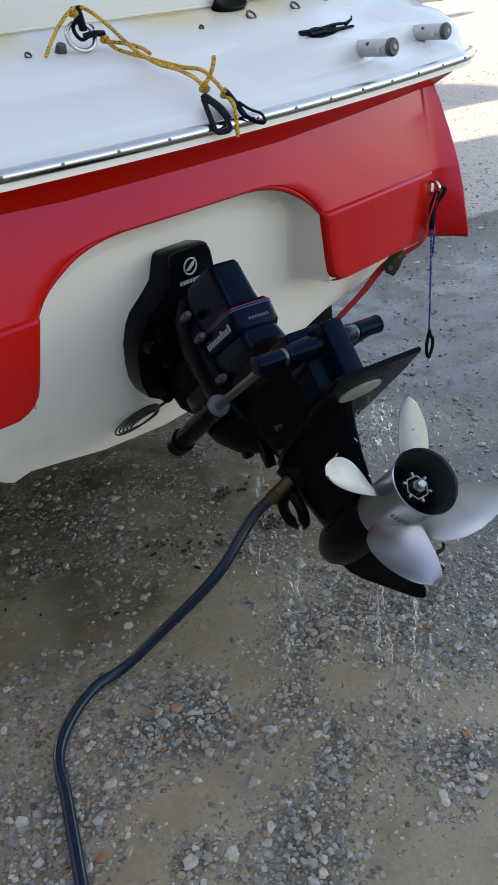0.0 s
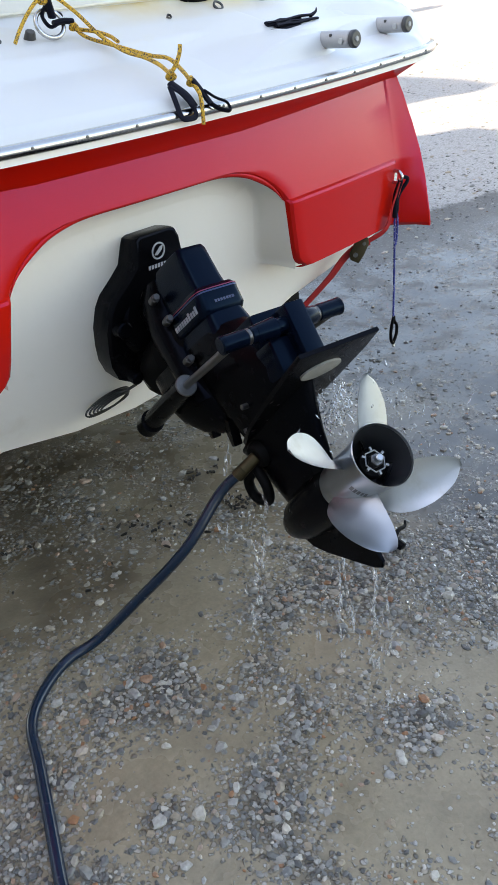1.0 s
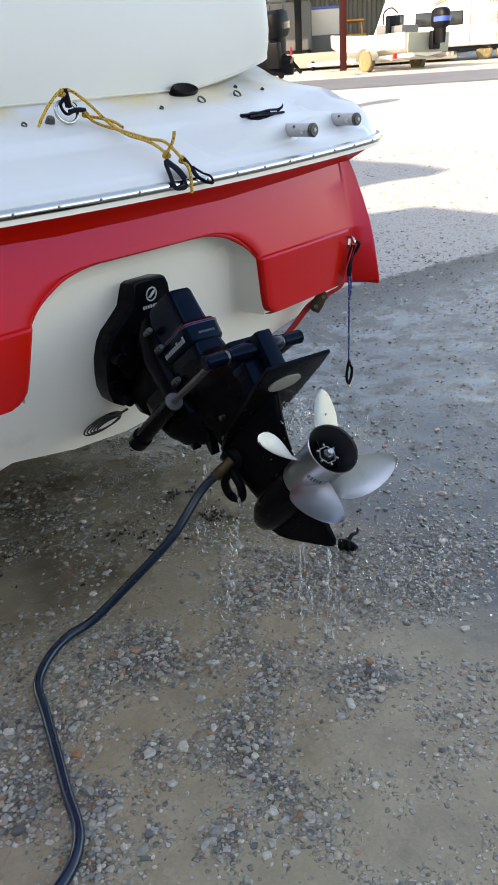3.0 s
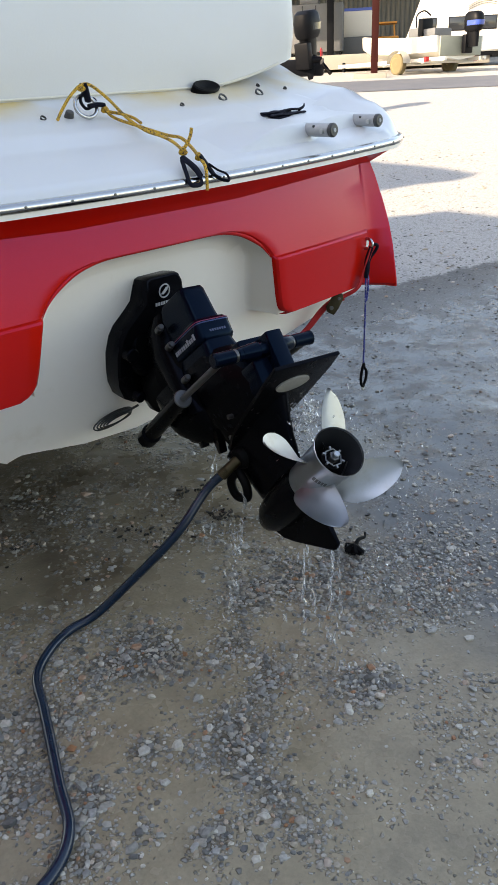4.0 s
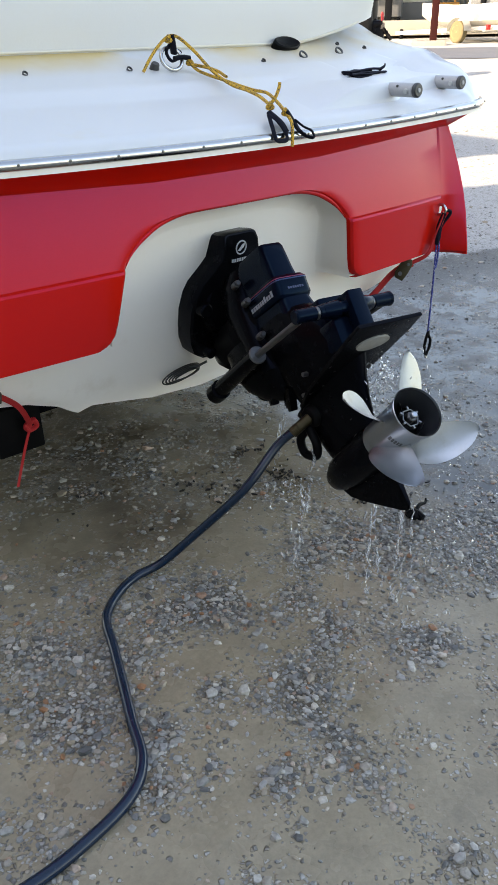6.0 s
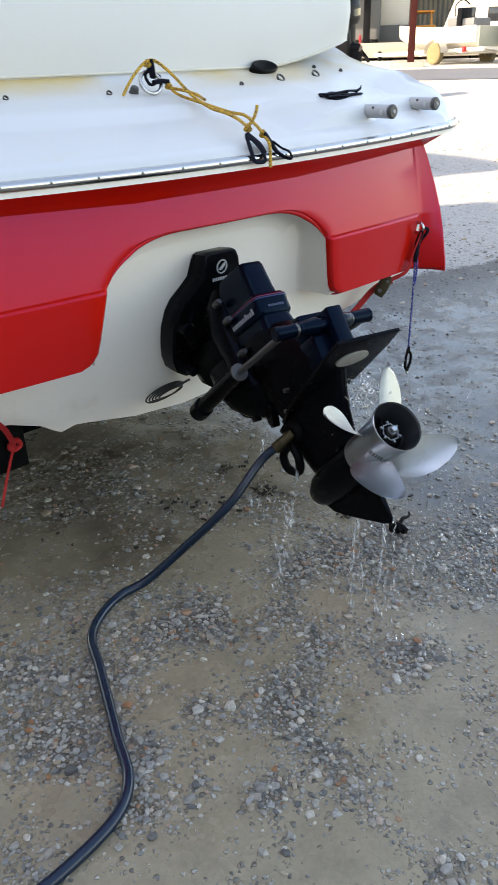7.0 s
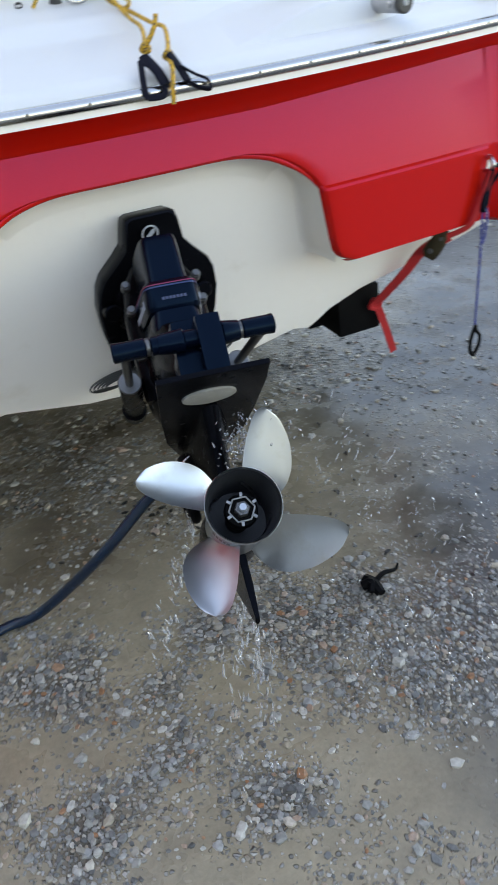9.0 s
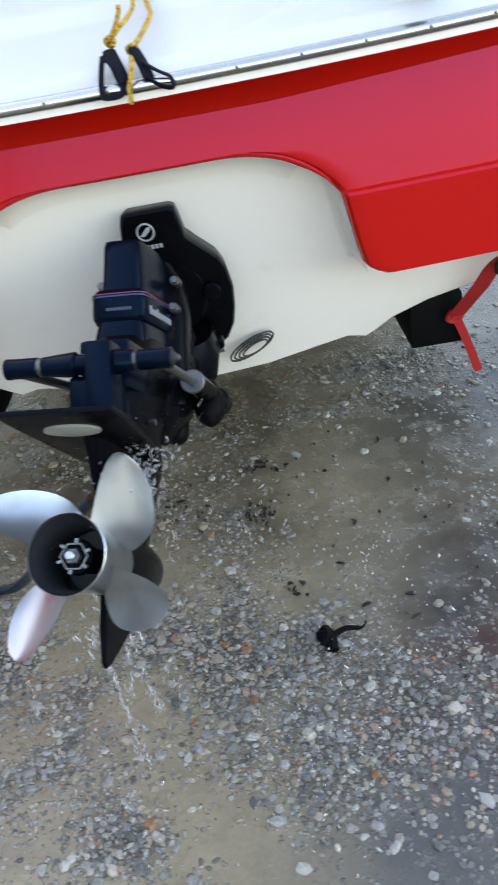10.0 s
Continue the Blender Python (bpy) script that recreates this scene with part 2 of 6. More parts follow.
def rope_mat(name, a, b, freq, share=0.6):
    """Braided cord: flecks of one colour in another, along the strand."""
    m = mat(name, a, 0.7, vary=0.15, scale=60)
    N, L = m.node_tree.nodes, m.node_tree.links
    bs = N["Principled BSDF"]
    v = N.new("ShaderNodeTexVoronoi")
    v.inputs["Scale"].default_value = freq
    geo = N.new("ShaderNodeNewGeometry")
    L.new(geo.outputs["Position"], v.inputs["Vector"])
    r = N.new("ShaderNodeValToRGB")
    r.color_ramp.elements[0].position, r.color_ramp.elements[1].position = share, share + 0.06
    L.new(v.outputs["Color"], r.inputs[0])
    x = N.new("ShaderNodeMix")
    x.data_type = "RGBA"
    x.inputs[6].default_value, x.inputs[7].default_value = (*a, 1), (*b, 1)
    L.new(r.outputs[0], x.inputs[0])
    L.new(x.outputs[2], bs.inputs["Base Color"])
    bp = N.new("ShaderNodeBump")
    bp.inputs["Strength"].default_value, bp.inputs["Distance"].default_value = 0.5, 0.002
    L.new(v.outputs["Distance"], bp.inputs["Height"])
    L.new(bp.outputs[0], bs.inputs["Normal"])
    return m


YROPE = rope_mat("yellow_black_cord", (0.62, 0.34, 0.025), (0.05, 0.035, 0.02), 480, 0.62)
BROPE = rope_mat("blue_white_cord", (0.012, 0.025, 0.20), (0.40, 0.42, 0.52), 320, 0.72)


def ground_mat():
    """Tan mud, packed gravel, darker brown ground and dry pale grit, parted by the sheet's own cover map."""
    m = bpy.data.materials.new("muddy_gravel")
    m.use_nodes = True
    N, L = m.node_tree.nodes, m.node_tree.links
    bs = N["Principled BSDF"]
    pos = N.new("ShaderNodeNewGeometry").outputs["Position"]
    cov = N.new("ShaderNodeVertexColor")
    cov.layer_name = "cover"
    csep = N.new("ShaderNodeSeparateColor")
    L.new(cov.outputs["Color"], csep.inputs[0])

    def tex(kind, sc, **kw):
        n = N.new(kind)
        n.inputs["Scale"].default_value = sc
        for k, v in kw.items():
            n.inputs[k].default_value = v
        L.new(pos, n.inputs["Vector"])
        return n

    def ramp(fac, rows):
        r = N.new("ShaderNodeValToRGB")
        while len(r.color_ramp.elements) < len(rows):
            r.color_ramp.elements.new(0.5)
        for e, (p, c) in zip(r.color_ramp.elements, rows):
            e.position, e.color = p, (*c, 1)
        L.new(fac, r.inputs[0])
        return r.outputs[0]

    def mix(fac, a, b, kind="MIX"):
        x = N.new("ShaderNodeMix")
        x.data_type, x.blend_type = "RGBA", kind
        for i, v in ((0, fac), (6, a), (7, b)):
            if isinstance(v, (int, float)):
                x.inputs[i].default_value = v
            elif isinstance(v, tuple):
                x.inputs[i].default_value = (*v, 1)
            else:
                L.new(v, x.inputs[i])
        return x.outputs[2]

    def math_(op, a, b, c=None):
        x = N.new("ShaderNodeMath")
        x.operation = op
        for i, v in enumerate((a, b, c)):
            if v is None:
                continue
            if isinstance(v, (int, float)):
                x.inputs[i].default_value = v
            else:
                L.new(v, x.inputs[i])
        return x.outputs[0]

    def flat_cells(sc, feature="F1"):
        n = tex("ShaderNodeTexVoronoi", sc)
        n.voronoi_dimensions, n.feature = "2D", feature
        return n

    big = tex("ShaderNodeTexNoise", 1.3, Detail=5.0, Roughness=0.6)
    mid = tex("ShaderNodeTexNoise", 9.0, Detail=6.0, Roughness=0.65)
    patch = tex("ShaderNodeTexNoise", 4.2, Detail=4.0, Roughness=0.6)
    fine = tex("ShaderNodeTexNoise", 90.0, Detail=4.0, Roughness=0.6)
    mud = ramp(big.outputs["Fac"], [(0.3, (0.235, 0.190, 0.125)), (0.52, (0.285, 0.230, 0.145)), (0.72, (0.240, 0.200, 0.138))])
    mud = mix(0.5, mud, ramp(mid.outputs["Fac"], [(0.3, (0.135, 0.108, 0.070)), (0.72, (0.36, 0.295, 0.195))]))
    mud = mix(0.16, mud, ramp(fine.outputs["Fac"], [(0.3, (0.11, 0.090, 0.065)), (0.7, (0.42, 0.345, 0.25))]))
    # darker brown ground and the darker wet film
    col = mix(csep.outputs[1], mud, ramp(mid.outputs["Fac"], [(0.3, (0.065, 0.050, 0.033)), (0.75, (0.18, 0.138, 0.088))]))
    col = mix(math_("MULTIPLY", csep.outputs[2], 0.92), col, ramp(mid.outputs["Fac"], [(0.3, (0.038, 0.037, 0.035)), (0.7, (0.095, 0.091, 0.083))]))
    cover = math_("MULTIPLY_ADD", mid.outputs["Fac"], 1.3, math_("SUBTRACT", csep.outputs[0], 0.65))
    height = math_("MULTIPLY", fine.outputs["Fac"], 0.10)
    # two sizes of stones, each stone there or not by its own chance
    for sc, reach, thick, lift in ((150.0, 0.75, 0.06, 0.22), (92.0, 0.85, 0.06, 0.40), (68.0, 0.50, 0.06, 0.55)):
        cell, edge = flat_cells(sc), flat_cells(sc, "DISTANCE_TO_EDGE")
        cs = N.new("ShaderNodeSeparateColor")
        L.new(cell.outputs["Color"], cs.inputs[0])
        there = math_("LESS_THAN", cs.outputs[0], math_("MULTIPLY", cover, reach))
        bevel = N.new("ShaderNodeMapRange")
        bevel.inputs["From Min"].default_value, bevel.inputs["From Max"].default_value = thick, thick * 3.2
        L.new(edge.outputs["Distance"], bevel.inputs["Value"])
        dome = N.new("ShaderNodeMapRange")
        dome.inputs["From Min"].default_value, dome.inputs["From Max"].default_value = 0.56, 0.36
        L.new(cell.outputs["Distance"], dome.inputs["Value"])
        stone = math_("MULTIPLY", there, math_("MULTIPLY", bevel.outputs[0], dome.outputs[0]))
        packed = N.new("ShaderNodeMapRange")
        packed.inputs["From Min"].default_value, packed.inputs["From Max"].default_value = 0.45, 0.95
        L.new(cover, packed.inputs["Value"])
        grey = ramp(cs.outputs[1], [(0.0, (0.11, 0.103, 0.092)), (0.35, (0.20, 0.190, 0.172)), (0.65, (0.295, 0.280, 0.252)), (0.96, (0.48, 0.45, 0.40))])
        grey = mix(ramp(cs.outputs[2], [(0.55, (0, 0, 0)), (0.95, (0.8, 0.8, 0.8))]), grey, (0.27, 0.215, 0.15))
        grey = mix(0.5, grey, mix(1.0, grey, ramp(fine.outputs["Fac"], [(0.3, (0.5,) * 3), (0.7, (1.3,) * 3)]), "MULTIPLY"))
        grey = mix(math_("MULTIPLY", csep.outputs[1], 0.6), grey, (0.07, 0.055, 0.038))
        grey = mix(math_("MULTIPLY", csep.outputs[2], 0.6), grey, (0.065, 0.064, 0.062))
        col = mix(math_("MULTIPLY", packed.outputs[0], 0.45), col, (0.085, 0.072, 0.055))
        col = mix(math_("MULTIPLY", stone, 0.92), col, grey)
        height = math_("MULTIPLY_ADD", stone, lift, height)
    # dry pale grit beyond an uneven tide line
    sep = N.new("ShaderNodeSeparateXYZ")
    L.new(pos, sep.inputs[0])
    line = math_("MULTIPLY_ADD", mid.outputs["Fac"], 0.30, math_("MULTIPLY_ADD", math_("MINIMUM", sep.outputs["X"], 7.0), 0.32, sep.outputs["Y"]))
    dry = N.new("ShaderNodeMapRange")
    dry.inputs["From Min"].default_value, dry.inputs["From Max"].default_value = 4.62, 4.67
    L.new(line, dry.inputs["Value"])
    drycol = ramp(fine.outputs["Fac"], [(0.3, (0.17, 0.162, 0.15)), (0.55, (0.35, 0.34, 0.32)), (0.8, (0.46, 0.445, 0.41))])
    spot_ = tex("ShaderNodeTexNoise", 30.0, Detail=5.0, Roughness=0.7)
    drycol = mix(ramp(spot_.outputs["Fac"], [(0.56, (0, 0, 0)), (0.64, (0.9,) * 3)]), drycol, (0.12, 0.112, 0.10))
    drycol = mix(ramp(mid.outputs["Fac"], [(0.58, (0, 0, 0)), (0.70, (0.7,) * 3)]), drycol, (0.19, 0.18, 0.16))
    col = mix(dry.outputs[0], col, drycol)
    L.new(col, bs.inputs["Base Color"])
    wet = ramp(patch.outputs["Fac"], [(0.36, (0.46,) * 3), (0.54, (0.22,) * 3), (0.70, (0.36,) * 3)])
    wet = mix(csep.outputs[2], wet, ramp(mid.outputs["Fac"], [(0.40, (0.06,) * 3), (0.52, (0.22,) * 3), (0.64, (0.50,) * 3)]))
    rim = N.new("ShaderNodeMapRange")
    rim.inputs["From Min"].default_value, rim.inputs["From Max"].default_value = 3.95, 4.55
    L.new(line, rim.inputs["Value"])
    wet = mix(rim.outputs[0], wet, (0.62, 0.62, 0.62))
    wet = mix(dry.outputs[0], wet, ramp(fine.outputs["Fac"], [(0.2, (0.65,) * 3), (0.8, (0.8,) * 3)]))
    L.new(wet, bs.inputs["Roughness"])
    height = math_("MULTIPLY_ADD", mid.outputs["Fac"], 0.35, height)
    height = math_("MULTIPLY", height, math_("MULTIPLY_ADD", csep.outputs[2], -0.72, 1.0))
    b = N.new("ShaderNodeBump")
    b.inputs["Strength"].default_value, b.inputs["Distance"].default_value = 0.95, 0.009
    L.new(height, b.inputs["Height"])
    L.new(b.outputs[0], bs.inputs["Normal"])
    return m


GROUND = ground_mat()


def stone_mat(name="crushed_stone", tone=1.0, rough=0.42):
    m = bpy.data.materials.new(name)
    m.use_nodes = True
    N, L = m.node_tree.nodes, m.node_tree.links
    bs = N["Principled BSDF"]
    geo = N.new("ShaderNodeNewGeometry")
    r = N.new("ShaderNodeValToRGB")
    rows = [(0.0, (0.07, 0.068, 0.062)), (0.18, (0.15, 0.148, 0.137)), (0.42, (0.27, 0.255, 0.22)), (0.58, (0.28, 0.222, 0.15)), (0.74, (0.25, 0.245, 0.23)), (0.90, (0.43, 0.395, 0.33)), (0.985, (0.26, 0.12, 0.055))]
    while len(r.color_ramp.elements) < len(rows):
        r.color_ramp.elements.new(0.5)
    for e, (p, c) in zip(r.color_ramp.elements, rows):
        e.position, e.color = p, (*(v * tone for v in c), 1)
    L.new(geo.outputs["Random Per Island"], r.inputs[0])
    n = N.new("ShaderNodeTexNoise")
    n.inputs["Scale"].default_value = 120
    L.new(geo.outputs["Position"], n.inputs["Vector"])
    x = N.new("ShaderNodeMix")
    x.data_type, x.blend_type = "RGBA", "OVERLAY"
    x.inputs[0].default_value = 0.5
    L.new(r.outputs[0], x.inputs[6])
    L.new(n.outputs["Fac"], x.inputs[7])
    L.new(x.outputs[2], bs.inputs["Base Color"])
    bs.inputs["Roughness"].default_value = rough
    return m


STONE = stone_mat()
WETSTONE = stone_mat("soaked_stone", 0.42, 0.22)

# ---- ground ----
def rise(x, y):
    """The yard is level round the boat, climbs towards the sheds and eases off before them."""
    s = 0.8 * x + 0.6 * y - 4.0
    if s < 13.5:
        return 0.0963 * (s + math.sqrt(s * s + 0.6)) / 2 - 0.0963 * 0.035
    return 0.0963 * 13.5 + 0.056 * (min(s, 60) - 13.5)


# patches of the yard: x, y, reach
MUDDY = [(0.98, 1.68, 0.12), (0.66, 1.98, 0.12), (0.52, 2.08, 0.10), (0.58, 1.29, 0.06), (0.67, 1.24, 0.045), (0.47, 1.24, 0.04), (0.88, 0.83, 0.08), (0.75, 0.89, 0.04), (0.10, 1.28, 0.05), (0.17, 1.17, 0.04), (0.21, 0.95, 0.08), (0.38, 0.87, 0.07),
         (0.51, 0.70, 0.08), (0.73, 0.67, 0.09), (1.23, 0.95, 0.09), (0.52, 1.03, 0.04), (1.41, 0.83, 0.11), (1.30, 0.85, 0.06), (0.87, 1.40, 0.05), (0.76, 1.22, 0.04), (0.85, 0.88, 0.05), (0.99, 0.83, 0.05), (1.06, 1.26, 0.05), (1.49, 1.62, 0.10), (1.73, 1.60, 0.15), (1.64, 1.95, 0.24)]
STONY = [(0.26, 1.35, 0.10), (0.45, 1.42, 0.06), (0.64, 1.48, 0.06), (0.78, 1.52, 0.07), (0.75, 1.41, 0.06), (1.09, 1.46, 0.10), (0.93, 1.32, 0.07), (0.74, 1.10, 0.08), (0.68, 1.01, 0.07), (0.54, 1.20, 0.04), (0.65, 0.88, 0.07), (0.50, 0.91, 0.05), (0.38, 1.17, 0.05),
         (0.27, 1.06, 0.06), (1.02, 0.97, 0.07), (1.11, 0.95, 0.05), (0.65, 0.57, 0.05), (0.79, 0.82, 0.04), (0.29, 1.56, 0.09), (1.25, 1.35, 0.11), (1.44, 1.35, 0.09), (1.56, 1.23, 0.13), (1.43, 1.02, 0.09), (0.90, 1.15, 0.06), (1.26, 0.80, 0.04), (1.58, 1.03, 0.08), (1.92, 2.6, 0.2), (1.75, 1.15, 0.14)]
_mud, _sto = np.array(MUDDY), np.array(STONY)


def closeness(x, y):
    """1 round the stern, falling off to 0 where the ground is no longer worked out finely."""
    d = max(-0.9 - x, x - 3.9, -0.1 - y, y - 4.7)
    return max(0.0, min(1.0, -d / 0.5))


def patches(x, y):
    """Stony less muddy at many spots at once."""
    x, y = np.asarray(x, float)[:, None], np.asarray(y, float)[:, None]
    m = np.exp(-((x - _mud[:, 0]) ** 2 + (y - _mud[:, 1]) ** 2) / _mud[:, 2] ** 2).sum(1)
    t = np.exp(-((x - _sto[:, 0]) ** 2 + (y - _sto[:, 1]) ** 2) / _sto[:, 2] ** 2).sum(1)
    return 0.62 * np.minimum(t, 1.2) - 0.66 * np.minimum(m, 1.2)


def gravel_cover(x, y, p):
    """How stony the ground is at a spot, 0 to 1; p is what its patches say."""
    n = noise.noise((x * 2.6 + 7, y * 2.6, 1.0)) * 0.22 + noise.noise((x * 7.5, y * 7.5, 5.0)) * 0.34 + noise.noise((x * 19, y * 19, 8.0)) * 0.24
    f = closeness(x, y)
    return min(1.0, max(0.03, 0.285 + 0.95 * n + p)) * f + 0.45 * (1 - f)


def darker_ground(x, y):
    """Darker brown ground under the stern and just aft of it, fading at both sides."""
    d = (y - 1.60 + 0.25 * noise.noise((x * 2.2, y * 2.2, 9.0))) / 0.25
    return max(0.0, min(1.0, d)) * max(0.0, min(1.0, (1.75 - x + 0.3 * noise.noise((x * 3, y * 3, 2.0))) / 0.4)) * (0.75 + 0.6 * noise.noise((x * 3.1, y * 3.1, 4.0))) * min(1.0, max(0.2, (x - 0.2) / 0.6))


def wet_film(x, y):
    return max(0.0, min(1.0, (0.8 * x - 0.35 * y - 0.60 + 0.5 * closeness(x, y) * noise.noise((x * 1.4, y * 1.4, 6.0))) / 0.4))


def ground_sheet():
    xs = [-300, -120, -50, -20, -10, -5, -3, -2, -1.5] + [-1 + 0.05 * i for i in range(13)] + [-0.375 + 0.025 * i for i in range(111)] + [2.4 + 0.05 * i for i in range(33)] + [4.2 + 0.25 * i for i in range(10)] + [6.8 + 0.6 * i for i in range(24)] + [22, 25, 28, 32, 38, 46, 60, 120, 300]
    ys = [-300, -120, -50, -20, -8, -4, -2, -1] + [-0.2 + 0.05 * i for i in range(11)] + [0.325 + 0.025 * i for i in range(95)] + [2.7 + 0.05 * i for i in range(43)] + [5.0 + 0.25 * i for i in range(7)] + [6.8 + 0.6 * i for i in range(24)] + [22, 25, 28, 32, 38, 46, 60, 120, 300]
    V, F, C = [], [], []
    for y in ys:
        row = patches(xs, [y] * len(xs))
        for x, p in zip(xs, row):
            near = 1.0 if -3 < x < 7 and -2 < y < 7 else 0.3
            V.append((x, y, rise(x, y) + near * 0.010 * noise.noise((x * 1.7, y * 1.7, 0)) + near * 0.004 * noise.noise((x * 6, y * 6, 3))))
            wf = wet_film(x, y)
            C.append((gravel_cover(x, y, p) * (1 - 0.35 * wf), max(0.0, darker_ground(x, y)), wf, 1.0))
    n = len(xs)
    for j in range(len(ys) - 1):
        for i in range(n - 1):
            F.append((j * n + i, j * n + i + 1, (j + 1) * n + i + 1, (j + 1) * n + i))
    me = bpy.data.meshes.new("ground")
    me.from_pydata(V, [], F)
    at = me.color_attributes.new("cover", "FLOAT_COLOR", "POINT")
    at.data.foreach_set("color", [v for c in C for v in c])
    for p in me.polygons:
        p.use_smooth = True
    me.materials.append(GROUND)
    return tagged(new("ground", me), "wet muddy gravel yard with puddled tan patches", "ground", kind="structure")


ground_sheet()


def chips(rng, n):
    """Shapes of crushed stone: blunt, boxy lumps with a flattened top."""
    t = (1 + 5 ** 0.5) / 2
    ico = np.array([(-1, t, 0), (1, t, 0), (-1, -t, 0), (1, -t, 0), (0, -1, t), (0, 1, t), (0, -1, -t), (0, 1, -t), (t, 0, -1), (t, 0, 1), (-t, 0, -1), (-t, 0, 1)]) / 1.9
    fc = np.array([(0, 11, 5), (0, 5, 1), (0, 1, 7), (0, 7, 10), (0, 10, 11), (1, 5, 9), (5, 11, 4), (11, 10, 2), (10, 7, 6), (7, 1, 8), (3, 9, 4), (3, 4, 2), (3, 2, 6), (3, 6, 8), (3, 8, 9), (4, 9, 5), (2, 4, 11), (6, 2, 10), (8, 6, 7), (9, 8, 1)])
    out = []
    for _ in range(n):
        q, _r = np.linalg.qr(rng.normal(size=(3, 3)))
        p = (ico @ q) * (1 + rng.uniform(-0.24, 0.20, (12, 1)))
        p = np.sign(p) * np.abs(p) ** rng.uniform(0.62, 0.95)
        p[:, 0] += p[:, 1] * rng.uniform(-0.3, 0.3)
        p[:, 2] = np.minimum(p[:, 2], rng.uniform(0.5, 0.8))
        out.append(p * np.array([1.0, rng.uniform(0.65, 1.0), rng.uniform(0.5, 0.8)]) * 0.5)
    return out, fc


def gravel(name, label, step, lo, hi, smin, smax, share, seed, wet=0.5, power=1.2, sink=0.3, mt=STONE):
    """Stones laid one to a cell of a jittered grid, where the ground is stony."""
    rng = np.random.default_rng(seed)
    shapes, fc = chips(rng, 40)
    gx, gy = np.meshgrid(np.arange(lo[0], hi[0], step), np.arange(lo[1], hi[1], step * 0.87))
    gx[1::2] += step / 2
    X = gx.ravel() + rng.uniform(-0.36, 0.36, gx.size) * step
    Y = gy.ravel() + rng.uniform(-0.36, 0.36, gx.size) * step
    P, chance = patches(X, Y), rng.random((gx.size, 3))
    V, F, k = [], [], 0
    for x, y, p, (c0, c1, c2) in zip(X.tolist(), Y.tolist(), P.tolist(), chance.tolist()):
        if c0 > share:
            continue
        rim = min(x - lo[0], hi[0] - x, y - lo[1], hi[1] - y) / 0.35
        if c1 > rim or c2 > gravel_cover(x, y, p) ** power * (1 - 0.4 * max(0.0, darker_ground(x, y))) * ((1 - wet * wet_film(x, y)) if wet >= 0 else -wet * wet_film(x, y)):
            continue
        r = smin + (smax - smin) * rng.random() ** 1.6
        a = rng.uniform(0, 6.28)
        c, s_ = math.cos(a), math.sin(a)
        q = shapes[int(rng.integers(40))] * r @ np.array([[c, s_, 0], [-s_, c, 0], [0, 0, 1]])
        q[:, 2] += q[:, 0] * rng.uniform(-0.25, 0.25)
        z = rise(x, y) + 0.010 * noise.noise((x * 1.7, y * 1.7, 0)) + 0.004 * noise.noise((x * 6, y * 6, 3)) + r * rng.uniform(-sink, 0.06) * 0.5
        V.append(q + (x, y, z))
        F.append(fc + 12 * k)
        k += 1
    me = bpy.data.meshes.new(name)
    me.from_pydata(np.concatenate(V).tolist(), [], np.concatenate(F).tolist())
    me.materials.append(mt)
    return tagged(new(name, me), label, "gravel", kind="stuff")


gravel("gravel", "small grey crushed gravel bedded in wet mud", 0.0118, (-0.45, 0.35), (2.45, 2.75), 0.0072, 0.0150, 1.0, 4, sink=0.22)
gravel("medium_gravel", "grey and tan crushed stones bedded in the gravel", 0.0205, (-0.5, 0.35), (2.5, 2.8), 0.0145, 0.0245, 0.72, 5, sink=0.18)
gravel("coarse_gravel", "scattered larger pale stones lying in the gravel", 0.045, (-0.8, 0.3), (2.8, 3.2), 0.024, 0.036, 0.34, 6, power=0.8, sink=0.12)
gravel("yard_gravel", "dark soaked gravel in the wet yard", 0.026, (-1.1, 0.0), (5.4, 4.4), 0.008, 0.022, 0.8, 7, wet=-0.8, mt=WETSTONE)
gravel("yard_stones", "loose stones scattered over the dry yard", 0.085, (1.5, 2.8), (9.0, 9.0), 0.012, 0.042, 0.7, 8, wet=0.0, power=0.7)

# ---- the boat, in its own axes: x across from the keel line, y forward, z up ----
BOAT = pose(1.247, 0, 0, 0, -1.5, 0)
boat = empty("motor_boat", "red and white fibreglass motor boat stern on a trailer", "boat", BOAT)

RECESS = [(0.61, 0.54), (0.632, 0.506), (0.638, 0.489), (0.648, 0.475), (0.665, 0.462), (0.70, 0.452), (0.77, 0.437), (0.836, 0.423), (0.865, 0.402), (0.89, 0.375), (0.912, 0.342), (0.93, 0.305), (0.942, 0.265), (0.95, 0.22), (0.953, 0.17)]
Z_TOP, Z_POD, Z_BAND = 0.953, 0.630, 1.040


def y_plan(x):
    return 0.055 * x * x


def y_face(x, z):
    """The red stern face."""
    return 1.83 - (0.125 if z < 0.836 else -0.15) * (z - 0.836) + y_plan(x)


def y_transom(z):
    """The cream transom behind the drive."""
    return 2.10 - 0.31 * (z - 0.36)


def edge_at(z):
    """The outer corner of the stern, a lip that stands aft of the flat face lower down: x and y."""
    return (lerp([(0.6, 1.040), (0.682, 1.045), (0.763, 1.056), (0.852, 1.061), (0.927, 1.047), (1.0, 1.022), (1.04, 1.002), (1.075, 0.988)], z),
            lerp([(0.6, 1.80), (0.655, 1.806), (0.75, 1.83), (0.85, 1.86), (0.95, 1.888), (1.03, 1.905), (1.075, 1.91)], z))


CORNER = [(0.98, 1.788), (1.04, 1.808), (1.09, 1.837), (1.13, 1.872), (1.15, 1.90), (1.165, 1.95), (1.172, 2.02)]


